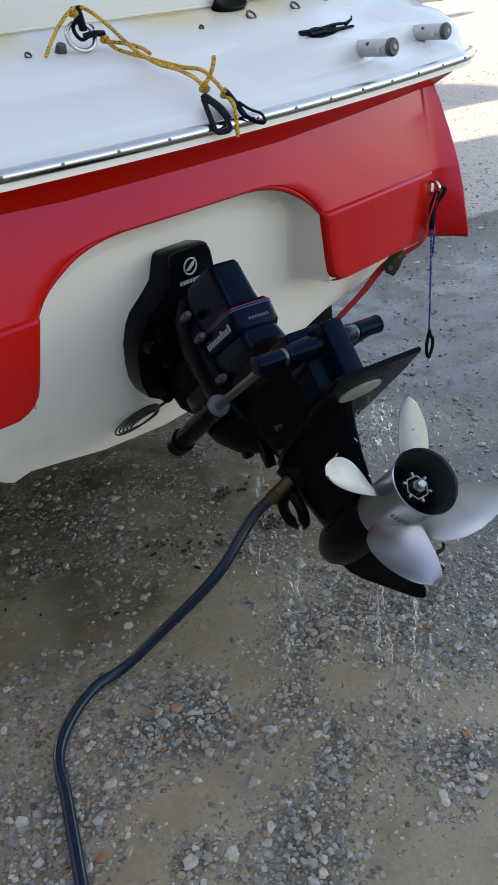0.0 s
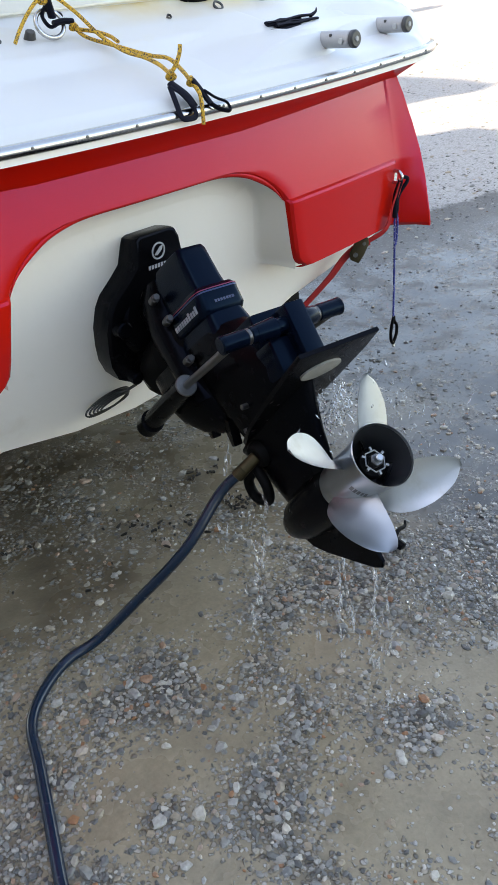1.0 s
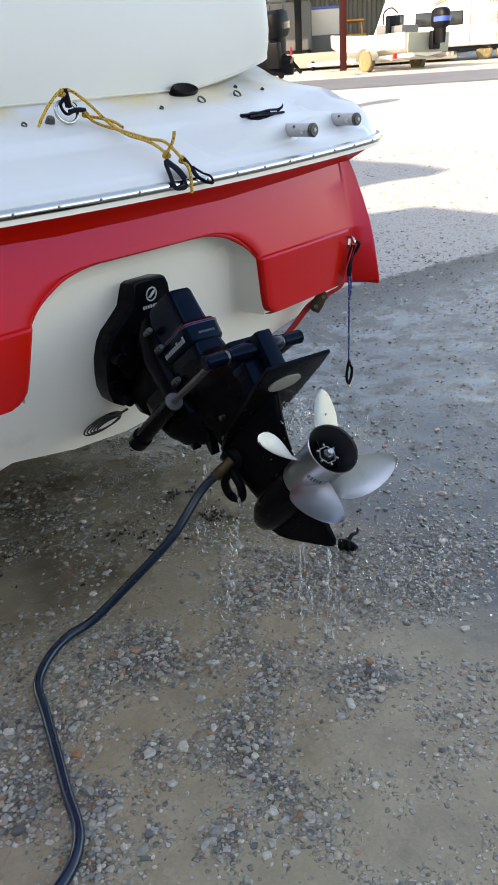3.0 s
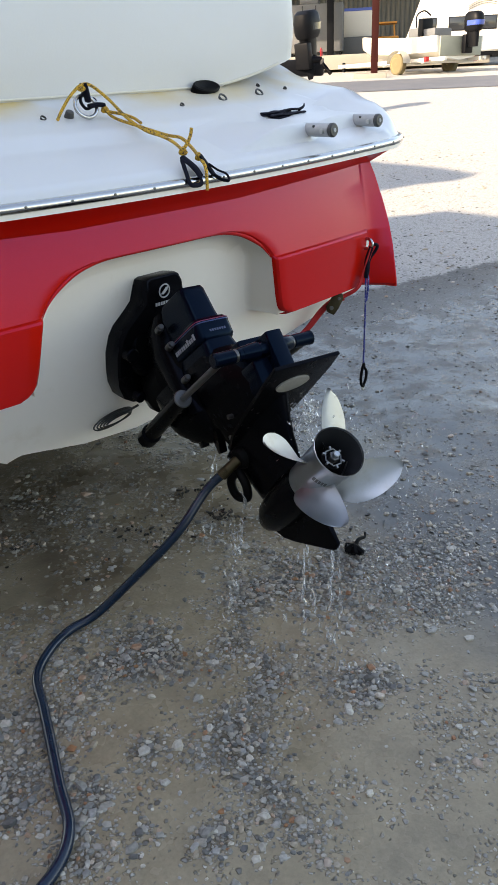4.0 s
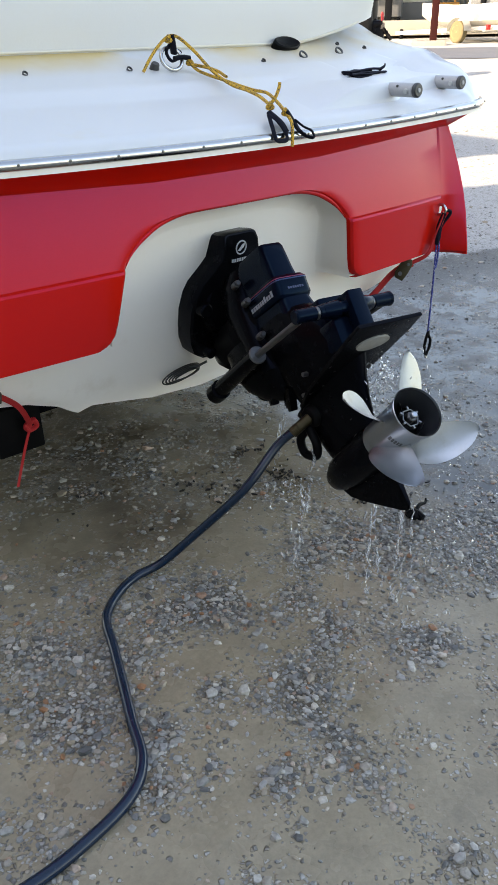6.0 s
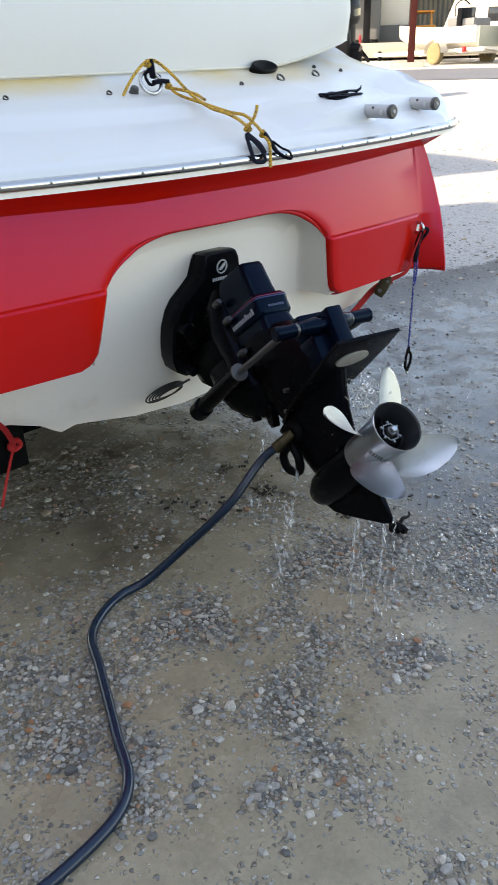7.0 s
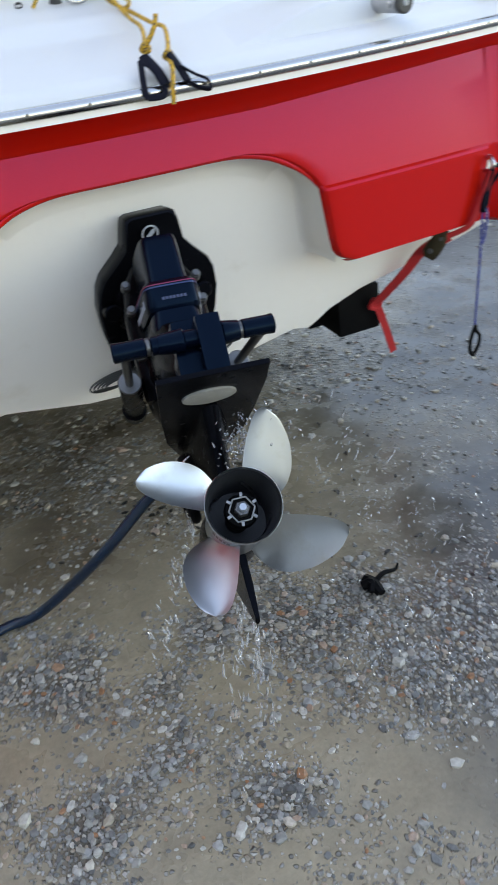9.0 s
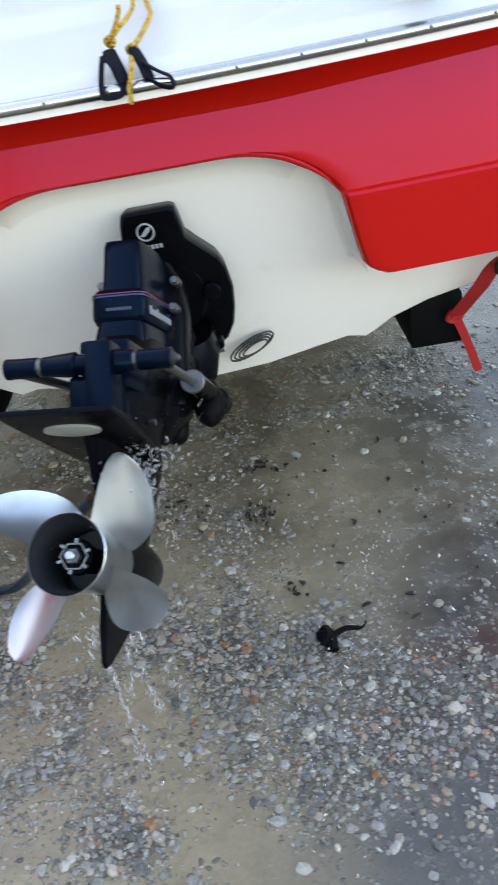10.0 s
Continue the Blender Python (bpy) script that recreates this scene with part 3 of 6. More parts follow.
def trim_y(x):
    a = abs(x)
    return 1.735 + 0.055 * a * a if a < 0.98 else lerp(CORNER, a)


def trim_z(x):
    return 1.128 + 0.016 * x * x


def hull_shell():
    bm = bmesh.new()
    zs = [Z_POD] + sorted([z for z, _ in RECESS if z > Z_POD] + [0.829, 0.841]) + [0.975, 1.0, 1.025, Z_BAND - 0.008, Z_BAND]
    for sgn in (1, -1):
        rows = []
        for z in zs:
            w = lerp(RECESS, z) if z <= Z_TOP else 0.17
            row = []
            for k, g in enumerate((0, 0.010, 0.025, 0.05, 0.1, 0.22, 0.36, 0.52, 0.68, 0.84, 1.0)):
                x = w + (0.95 - w) * g
                bulge = 0.010 if z < 0.834 else (0.006 if z < 0.838 else 0.0)
                if z < Z_TOP:
                    bulge -= (0.024, 0.010, 0.003, 0, 0, 0, 0, 0, 0, 0, 0)[k]
                zz = z + (0.045 * max(0, x - 0.3) * max(0, (z - 0.86) / (Z_BAND - 0.86)))
                row.append((sgn * x, y_face(x, zz) - bulge, zz))
            ex, ey = edge_at(z)
            y0 = y_face(0.95, z)
            zz = z + 0.030 * max(0, (z - 0.86) / (Z_BAND - 0.86))
            for k in range(1, 11):
                g = k / 10
                h = max(0.0, (g - 0.32) / 0.68) ** 1.15
                row.append((sgn * (0.95 + (ex - 0.95) * g), y0 + (ey - y0) * h, zz))
            row.append((sgn * (ex + 0.004), ey - 0.001, zz))
            row.append((sgn * (ex + 0.012), ey + 0.005, zz))
            row.append((sgn * (ex + 0.015), ey + 0.018, zz))
            for y in (2.4, 3.2, 4.2, 5.2, 6.2, 7.0):
                f = 1 - max(0, (y - 3.6) / 3.4) ** 2
                row.append((sgn * (ex + 0.02) * max(f, 0.02), y, z + 0.05 * max(0, y - 4)))
            rows.append([bm.verts.new(p) for p in row])
        for a, b in zip(rows, rows[1:]):
            for i in range(len(a) - 1):
                bm.faces.new((a[i], a[i + 1], b[i + 1], b[i]))
        # rolled lower edge
        low = [v.co.copy() for v in rows[0]]
        under = [bm.verts.new((c.x, c.y + (0.03 if i < 20 else 0), c.z - 0.012)) for i, c in enumerate(low)]
        for i in range(len(low) - 1):
            bm.faces.new((rows[0][i], rows[0][i + 1], under[i + 1], under[i]))
    # middle above the recess
    cz = [z for z in zs if z >= Z_TOP - 1e-6]
    grid = [[bm.verts.new((0.17 * (k / 4 - 1), y_face(0.17 * (k / 4 - 1), z), z)) for k in range(9)] for z in cz]
    for a, b in zip(grid, grid[1:]):
        for i in range(8):
            bm.faces.new((a[i], a[i + 1], b[i + 1], b[i]))
    bmesh.ops.remove_doubles(bm, verts=bm.verts, dist=0.0008)
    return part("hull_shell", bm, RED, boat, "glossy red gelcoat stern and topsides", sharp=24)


def outline_recess():
    right = [(min(0.473, lerp(RECESS, z)), max(z, 0.628)) for z, _ in RECESS]
    return right + [(0.085, Z_TOP), (0.0, Z_TOP), (-0.085, Z_TOP)] + [(-x, z) for x, z in right[::-1]]


def flare():
    """The overhanging red band below the rub rail."""
    bm = bmesh.new()
    n = 40
    rows = []
    for j in range(7):
        f = j / 6
        row = []
        for i in range(n + 1):
            x = -1.0 + 2.0 * i / n
            g = f ** 1.4
            xx = x * (1.004 + 0.166 * f)
            zb = Z_BAND + 0.045 * max(0, abs(x) - 0.3)
            e = max(0.0, (abs(x) - 0.93) / 0.07)
            y = (y_face(x, Z_BAND) * (1 - e) + 1.907 * e - 0.002) * (1 - g) + trim_y(xx) * g
            row.append(bm.verts.new((xx, y, zb + (trim_z(xx) - 0.006 - zb) * f)))
        rows.append(row)
    for a, b in zip(rows, rows[1:]):
        for i in range(n):
            bm.faces.new((a[i], a[i + 1], b[i + 1], b[i]))
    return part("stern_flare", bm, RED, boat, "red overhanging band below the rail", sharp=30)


def recess_walls():
    """Cream return walls of the recess, rounded into the transom."""
    bm = bmesh.new()
    out = outline_recess()
    rows = []
    for k in range(7):
        f = k / 6
        row = []
        for x, z in out:
            pull = 0.06 * f ** 2.5
            cx, cz = x * (1 - pull), z - (0.055 * f ** 2.5 if z > 0.9 else 0.0)
            y0, y1 = y_face(abs(x), z) + 0.012, y_transom(cz)
            row.append(bm.verts.new((cx, y0 + (y1 - y0) * math.sin(f * math.pi / 2), cz)))
        rows.append(row)
    for a, b in zip(rows, rows[1:]):
        for i in range(len(out) - 1):
            bm.faces.new((a[i], a[i + 1], b[i + 1], b[i]))
    part("recess_wall", bm, CREAM, boat, "cream moulded recess round the drive", sharp=50)
    bm = bmesh.new()
    tube(bm, [(x, y_face(abs(x), z) + 0.014, z) for x, z in out if z > 0.80], lambda f: 0.0004 + 0.0075 * min(1.0, f / 0.16, (1 - f) / 0.16), seg=10, n=3)
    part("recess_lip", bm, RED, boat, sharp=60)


KEEL = [(0.0, 0.300), (0.21, 0.318), (0.40, 0.360), (0.44, 0.368), (0.47, 0.362), (0.49, 0.357), (0.515, 0.372), (0.56, 0.406), (0.66, 0.448), (0.82, 0.487), (1.0, 0.53), (1.13, 0.575)]


def transom():
    bm = bmesh.new()
    xs = sorted({s * x for x, _ in KEEL for s in (1, -1)} | {0.1, -0.1, 0.3, -0.3, 0.74, -0.74})
    rows = []
    for k in range(8):
        row = []
        for x in xs:
            z0 = lerp(KEEL, abs(x))
            z = z0 + (0.97 - z0) * k / 7 if abs(x) < 0.5 else z0 + (0.66 - z0) * k / 7
            row.append(bm.verts.new((x, y_transom(z) + (0.01 if k == 0 else 0), z)))
        rows.append(row)
    for a, b in zip(rows, rows[1:]):
        for i in range(len(xs) - 1):
            bm.faces.new((a[i], a[i + 1], b[i + 1], b[i]))
    part("transom", bm, CREAM, boat, "cream fibreglass transom", sharp=60)
    bm = bmesh.new()
    rows = []
    for y in (None, 2.6, 3.4, 4.2, 5.2, 6.2, 7.0):
        row = []
        for x in xs:
            z0 = lerp(KEEL, abs(x))
            if y is None:
                row.append(bm.verts.new((x, y_transom(z0) + 0.012, z0 - 0.002)))
            else:
                f = max(0.03, 1 - max(0, (y - 3.6) / 3.4) ** 2)
                row.append(bm.verts.new((x * f, y, z0 + 0.03 * max(0, y - 4.2) ** 1.5)))
        rows.append(row)
    for a, b in zip(rows, rows[1:]):
        for i in range(len(xs) - 1):
            bm.faces.new((a[i], a[i + 1], b[i + 1], b[i]))
    part("hull_bottom", bm, CREAM, boat, "off-white vee bottom", sharp=40)
    for s in (1, -1):
        bm = bmesh.new()
        rows = []
        for f in (0, 0.5, 1):
            rows.append([bm.verts.new((s * x, y_face(x, Z_POD) + 0.02 + f * (y_transom(0.62) + 0.01 - y_face(x, Z_POD) - 0.02), Z_POD - 0.008 - 0.012 * f)) for x in (0.535, 0.6, 0.75, 0.85, 0.93, 1.0)])
        for a, b in zip(rows, rows[1:]):
            for i in range(5):
                bm.faces.new((a[i], a[i + 1], b[i + 1], b[i]))
        part("pod_underside", bm, CREAM, boat)


DECK = [(0.0, 0.006), (0.012, 0.024), (0.03, 0.036), (0.10, 0.055), (0.20, 0.082), (0.26, 0.093), (0.285, 0.101), (0.315, 0.126), (0.34, 0.136), (0.40, 0.151), (0.50, 0.178), (0.56, 0.202), (0.60, 0.220), (0.66, 0.25), (0.8, 0.31), (1.0, 0.36)]


def deck_z(x, v):
    """The deck climbs in two steps to the pad; round the quarters it rises at once from the rail."""
    a = abs(x)
    ve = trim_y(x) + v - 1.735 - 0.055 * a * a
    side = min(1.0, max(0.0, (a - 0.9) / 0.2))
    h = lerp(DECK, ve) + side * 0.034 * min(1.0, max(0.0, ve / 0.22)) * (1.0 if ve < 0.3 else max(0.0, 1 - (ve - 0.3) / 0.3))
    if a > 0.98:
        k = min(1.0, v / 0.055)
        h *= math.sin(k * math.pi / 2) * 0.94 + 0.06
    return trim_z(x) + h


def deck():
    bm = bmesh.new()
    xs = [0.05 * i for i in range(19)] + [0.94 + 0.02 * i for i in range(11)] + [1.155, 1.165, 1.172]
    xs = [-x for x in xs[:0:-1]] + xs
    vs_ = sorted({v for v, _ in DECK} | {0.006, 0.02, 0.04, 0.06, 0.15, 0.23, 0.35, 0.45, 0.53, 0.72, 0.9})
    rows = []
    for v in vs_ + [1.6, 3.0, 5.1]:
        row = []
        for x in xs:
            y = trim_y(x) + v
            z = deck_z(x, v)
            f = max(0.03, 1 - max(0, (y - 3.6) / 3.4) ** 2)
            row.append(bm.verts.new((x * f, y, z)))
        rows.append(row)
    for a, b in zip(rows, rows[1:]):
        for i in range(len(xs) - 1):
            bm.faces.new((a[i], a[i + 1], b[i + 1], b[i]))
    return part("aft_deck", bm, WHITE, boat, "white gelcoat aft deck with faint yellow staining", sharp=55)


def rail_x(f):
    u = 2 * f - 1
    return math.copysign(1.172 * (1 - (1 - abs(u)) ** 1.6), u)


def rub_rail():
    bm = bmesh.new()
    n = 80
    loops = []
    for i in range(n + 1):
        x = rail_x(i / n)
        c = Vector((x, trim_y(x) - 0.004, trim_z(x)))
        loops.append([c + Vector((0, 0.013 * math.cos(a) * -1, 0.0125 * math.sin(a))) for a in [k * math.pi / 5 - math.pi / 2 for k in range(6)]] + [c + Vector((0, 0.02, 0.0125)), c + Vector((0, 0.02, -0.0125))])
    rings(bm, loops)
    rail = part("rub_rail", bm, RAILMETAL, boat, "bright metal rub rail")
    bm = bmesh.new()
    loops = []
    for i in range(n + 1):
        x = rail_x(i / n)
        c = Vector((x, trim_y(x) + 0.004, trim_z(x) - 0.018))
        loops.append([c + Vector(d) for d in ((0, -0.010, -0.006), (0, 0.02, -0.006), (0, 0.02, 0.006), (0, -0.010, 0.006))])
    rings(bm, loops)
    part("rail_bead", bm, CREAM, rail)
    sm = bmesh.new()
    lathe(sm, [(0.0, 0.0036), (-0.0015, 0.0032), (-0.002, 0.0)], seg=10)
    first = None
    for i in range(19):
        x = -1.08 + 0.12 * i
        m = Matrix.Translation((x, trim_y(x) - 0.017, trim_z(x) + 0.001))
        if first is None:
            first = part("rail_screw", sm, RODMETAL, rail, m=m)
        else:
            o = new("rail_screw", first.data)
            o.matrix_world, o.parent = m, rail


hull_shell()
flare()
recess_walls()
transom()
deck()
rub_rail()


def sun_pad():
    """The big white moulded pad over the engine bay."""
    bm = bmesh.new()
    loops = []
    prof = [(0.0, 0.02), (-0.005, 0.0), (-0.004, 0.012), (-0.012, 0.05), (-0.02, 0.12), (-0.015, 0.25), (0.02, 0.40), (0.09, 0.47), (0.25, 0.50), (1.5, 0.50)]
    def edge(u):
        a = abs(u)
        if a < 0.86:
            return u / 0.86 * 1.05, 0.0
        t = (a - 0.86) / 0.14 * math.pi / 2
        return math.copysign(1.05 + 0.11 * math.sin(t), u), 0.14 * (1 - math.cos(t))
    n = 56
    for dy, dz in prof:
        row = []
        for i in range(n + 1):
            u = -1 + 2 * i / n
            x, back = edge(u)
            lift = 0.125 * max(0, (abs(u) - 0.5) / 0.5) ** 1.5 * max(0.0, 1 - dz / 0.40)
            row.append(Vector((x, 2.335 + 0.02 * x * x + dy + back, 1.345 + dz + lift)))
        loops.append(row)
    vs = [[bm.verts.new(p) for p in r] for r in loops]
    for a, b in zip(vs, vs[1:]):
        for i in range(n):
            bm.faces.new((a[i], a[i + 1], b[i + 1], b[i]))
    ends = [bm.faces.new([r[k] for r in vs]) for k in (0, n)]
    part("sun_pad", bm, VINYL, boat, "white vinyl sun pad with a yellowed lower seam", sharp=50)
    bm = bmesh.new()
    tube(bm, [(x, 2.327 + 0.02 * x * x, 1.352 + 0.125 * max(0, (abs(x) / 1.22 - 0.5) / 0.5) ** 1.5) for x in [-1.0 + 0.1 * i for i in range(21)]], 0.0035, seg=8, n=3)
    part("seam_piping", bm, YELLOWED, boat, "yellowed piping along the pad's seam")


sun_pad()


def tow_tube(x0, y_end, z0):
    """A grey platform tube pointing aft out of a moulded step in the deck, with side bolts and a dark cap."""
    r = 0.0205
    y_in = trim_y(x0) + 0.21
    bm = bmesh.new()
    rod(bm, (x0, y_in, z0 + 0.004), (x0, y_end + 0.014, z0), r, seg=28, rim=0.002)
    t = part("platform_tube", bm, GREYTUBE, boat, "grey tube with a dark end cap")
    bm = bmesh.new()
    rod(bm, (x0, y_end + 0.016, z0), (x0, y_end, z0), r * 1.03, seg=28, rim=0.004)
    cap = part("end_cap", bm, DARKCAP, t, "dark end cap")
    bm = bmesh.new()
    rod(bm, (x0, y_end + 0.002, z0), (x0, y_end - 0.003, z0), 0.0065, seg=18, rim=0.0015)
    part("cap_boss", bm, GREYTUBE, cap)
    for dy, dz, rr, mt in ((0.034, -0.002, 0.0075, BOLT), (0.070, 0.012, 0.004, DARKCAP)):
        bm = bmesh.new()
        sx = math.sqrt(r * r - dz * dz)
        rod(bm, (x0 - sx + 0.003, y_end + dy, z0 + dz), (x0 - sx - 0.004, y_end + dy, z0 + dz), rr, seg=14, rim=0.001)
        part("tube_bolt", bm, mt, t)
    # the moulded step that the tube comes out of, fading into the deck towards the middle of the boat
    bm = bmesh.new()
    us = [-0.40 + 0.025 * i for i in range(16)] + [0.0, 0.02, 0.032, 0.040, 0.048, 0.058, 0.07]
    v_end = y_end - trim_y(x0)
    gs = [v_end + 0.086 + 0.004 * i for i in range(9)] + [0.13, 0.15, 0.17, 0.20, 0.24, 0.28, 0.33, 0.38, 0.43]
    rows = []
    for u in us:
        x = x0 + u
        a = min(1.0, (u + 0.40) / 0.30)
        a = a * a * (3 - 2 * a)
        b = min(1.0, max(0.0, (0.060 - u) / 0.028))
        a *= b * b * (3 - 2 * b)
        row = []
        for v in gs:
            e = min(1.0, max(0.0, (v - v_end - 0.092 - 0.25 * max(0.0, u)) / 0.020))
            e = e * e * (3 - 2 * e)
            dz = deck_z(x, v)
            top = z0 + r + 0.003 + 0.06 * (v - 0.14)
            row.append(bm.verts.new((x, trim_y(x) + v, dz - 0.003 + (max(0.0, top - dz) + 0.0045) * a * e)))
        rows.append(row)
    for p, q in zip(rows, rows[1:]):
        for i in range(len(gs) - 1):
            bm.faces.new((p[i], p[i + 1], q[i + 1], q[i]))
    part("tube_fairing", bm, WHITE, boat, "white moulded step round the tube", sharp=70)


tow_tube(0.592, 1.722, 1.211)
tow_tube(0.915, 1.795, 1.216)


def deck_fittings():
    for x, y, r in ((0.609, 2.244, 0.017), (0.812, 2.268, 0.017), (0.873, 2.335, 0.008), (0.971, 2.288, 0.008), (0.40, 2.215, 0.008), (-0.13, 2.20, 0.009), (-0.45, 2.21, 0.008), (-0.72, 2.24, 0.008)):
        v = y - trim_y(x)
        m = Matrix.Translation((x, y - 0.003, deck_z(x, v) + 0.3 * r + 0.002)) @ pose(0, 0, 0, -42, 0, 0)
        bm = bmesh.new()
        lathe(bm, [(0.007, r * 0.9), (0.0, r), (-0.0012, r * 0.8), (-0.0008, r * 0.7), (0.001, r * 0.6)], seg=20)
        s = part("snap_fastener", bm, DARKCAP, boat, "corroded metal snap stud", m=m)
        bm = bmesh.new()
        lathe(bm, [(0.001, r * 0.62), (-0.0008, r * 0.45), (-0.0016, r * 0.32), (-0.0016, 0.0001)], seg=14)
        part("stud", bm, BOLT if r > 0.01 else DARKCAP, s, m=m)
    bm = bmesh.new()
    lathe(bm, [(0.020, 0.066), (-0.004, 0.068), (-0.007, 0.060), (-0.003, 0.052), (0.003, 0.0001)], seg=30)
    for v in bm.verts:
        v.co.z *= 0.42
    m = Matrix.Translation((0.60, 2.315, deck_z(0.60, 2.315 - trim_y(0.60)) + 0.016)) @ pose(0, 0, 0, -48, 0, 8)
    part("oval_vent", bm, RUBBER, boat, "black oval drain vent", m=m)
    # eye bolt on the red quarter
    for sx in (1, -1):
        c = Vector((sx * 0.945, y_face(0.945, 0.79), 0.79))
        bm = bmesh.new()
        rod(bm, c, c + Vector((0, -0.008, 0)), 0.026, seg=20, rim=0.003)
        e = part("eye_plate", bm, RAILMETAL, boat, "stainless stern eye")
        bm = bmesh.new()
        tube(bm, [c + Vector((0, -0.006, 0.018)), c + Vector((0, -0.03, 0.016)), c + Vector((0, -0.042, 0)), c + Vector((0, -0.03, -0.016)), c + Vector((0, -0.006, -0.018))], 0.006, seg=10, n=6)
        part("eye_loop", bm, RAILMETAL, e)
    # tow ring on deck
    c = Vector((0.0, 2.20, deck_z(0, 2.20 - trim_y(0))))
    bm = bmesh.new()
    rod(bm, c + Vector((-0.045, 0.0, -0.004)), c + Vector((-0.045, -0.012, 0.016)), 0.015, 0.012, seg=18, rim=0.002)
    b = part("tow_ring_base", bm, DARKCAP, boat)
    bm = bmesh.new()
    pts = [c + Vector((0.036 * math.cos(a), -0.030 + 0.012 * math.sin(a), 0.026 + 0.030 * math.sin(a))) for a in [2 * math.pi * k / 16 for k in range(17)]]
    tube(bm, pts, 0.0055, seg=10, n=3)
    part("tow_ring", bm, RAILMETAL, boat, "round chrome tow ring on the deck")


deck_fittings()

# ---- the stern drive: x to starboard, y forward along the propeller shaft, z up the leg; origin at the propeller nut ----
STEER, TRIM = radians(9.0), radians(38.0)
_a = Vector((-math.sin(STEER), -math.cos(STEER), 0))
_y = -(_a * math.cos(TRIM) + Vector((0, 0, math.sin(TRIM))))
_x = Vector((math.cos(STEER), -math.sin(STEER), 0))
_z = _x.cross(_y)
DRIVE = Matrix((_x, _y, _z)).transposed().to_4x4()
DRIVE.translation = (1.086, 1.098, 0.574)
drive = empty("stern_drive", "black raised stern drive leg with a stainless propeller", "stern drive", DRIVE)
TO_DRIVE = DRIVE.inverted() @ BOAT


def dpart(name, bm, material, parent=None, label="", sharp=38):
    return part(name, bm, material, parent or drive, label, sharp=sharp)


# the lower leg hangs a little steeper than the housings above it
LOWER = Matrix.Rotation(-radians(9.6), 4, "X")


def lpart(name, bm, material, parent=None, label="", sharp=38):
    bmesh.ops.transform(bm, matrix=LOWER, verts=bm.verts)
    return part(name, bm, material, parent or drive, label, sharp=sharp)


def section(y0, y1, w, z, n=22, sq=2.6, wr=None):
    """A rounded rectangle ring across the leg at height z: y0 aft, y1 forward, half width w."""
    cy, hy = (y0 + y1) / 2, (y1 - y0) / 2
    out = []
    for i in range(n):
        a = 2 * math.pi * i / n
        ca, sa = math.cos(a), math.sin(a)
        px = math.copysign(abs(ca) ** (2 / sq), ca) * w
        py = math.copysign(abs(sa) ** (2 / sq), sa) * hy
        if wr is not None:
            px *= wr + (1 - wr) * (py / hy + 1) / 2
        out.append(Vector((px, cy + py, z)))
    return out


def loft_z(rows, sq=2.8, n=24):
    bm = bmesh.new()
    rings(bm, [section(y0, y1, w, z, n, sq, wr) for z, y0, y1, w, wr in rows])
    return bm


# lower leg and gear case
lpart("gearcase_leg", loft_z([(0.02, 0.15, 0.355, 0.032, 0.7), (0.06, 0.145, 0.37, 0.034, 0.6), (0.12, 0.12, 0.385, 0.040, 0.55), (0.17, 0.09, 0.40, 0.048, 0.5), (0.207, 0.06, 0.42, 0.055, 0.5)]), BLACK, label="black painted lower leg")
bm = bmesh.new()
lathe(bm, [(0.155, 0.054), (0.17, 0.056), (0.24, 0.060), (0.30, 0.058), (0.36, 0.050), (0.40, 0.036), (0.425, 0.018), (0.43, 0.001)], seg=28, cap=True)
lpart("gearcase", bm, BLACK, label="black torpedo gear case")
bm = bmesh.new()
sk = [(0.160, -0.04), (0.40, -0.03), (0.375, -0.066), (0.335, -0.092), (0.29, -0.120), (0.245, -0.146), (0.205, -0.170), (0.178, -0.178), (0.166, -0.168), (0.162, -0.11)]
lo = [bm.verts.new((-0.007 if z > -0.12 else -0.004, y, z)) for y, z in sk]
hi = [bm.verts.new((0.007 if z > -0.12 else 0.004, y, z)) for y, z in sk]
bm.faces.new(lo)
bm.faces.new(hi[::-1])
for i in range(len(sk)):
    j = (i + 1) % len(sk)
    bm.faces.new((lo[i], lo[j], hi[j], hi[i]))
bmesh.ops.bevel(bm, geom=[e for e in bm.edges], offset=0.002, segments=2, affect="EDGES")
lpart("skeg", bm, BLACK, label="black skeg fin")

# ventilation plate over the propeller
bm = bmesh.new()
plate(bm, [(-0.097, -0.080), (0.092, -0.080), (0.094, -0.02), (0.088, 0.12), (0.078, 0.24), (0.052, 0.34), (0.02, 0.39), (-0.02, 0.39), (-0.052, 0.34), (-0.078, 0.24), (-0.088, 0.12), (-0.095, -0.02)], 0.010, Matrix.Translation((0, 0, 0.2045)), bevel=0.003)
vplate = lpart("ventilation_plate", bm, BLACK, label="flat black ventilation plate over the propeller")
bm = bmesh.new()
plate(bm, [(0.048 * math.cos(a), 0.031 * math.sin(a)) for a in [2 * math.pi * k / 24 for k in range(24)]], 0.005, Matrix.Translation((-0.006, 0.008, 0.1998)), bevel=0.0015)
lpart("anode_patch", bm, ZINC, vplate, "worn grey oval anode")

# mid housing
dpart("mid_housing", loft_z([(0.150, 0.17, 0.40, 0.050, 0.7), (0.222, 0.12, 0.44, 0.060, 0.7), (0.26, 0.13, 0.45, 0.066, 0.75), (0.30, 0.16, 0.46, 0.070, 0.8), (0.36, 0.22, 0.46, 0.072, 0.8), (0.40, 0.26, 0.46, 0.072, 0.8)]), BLACK, label="black mid housing")
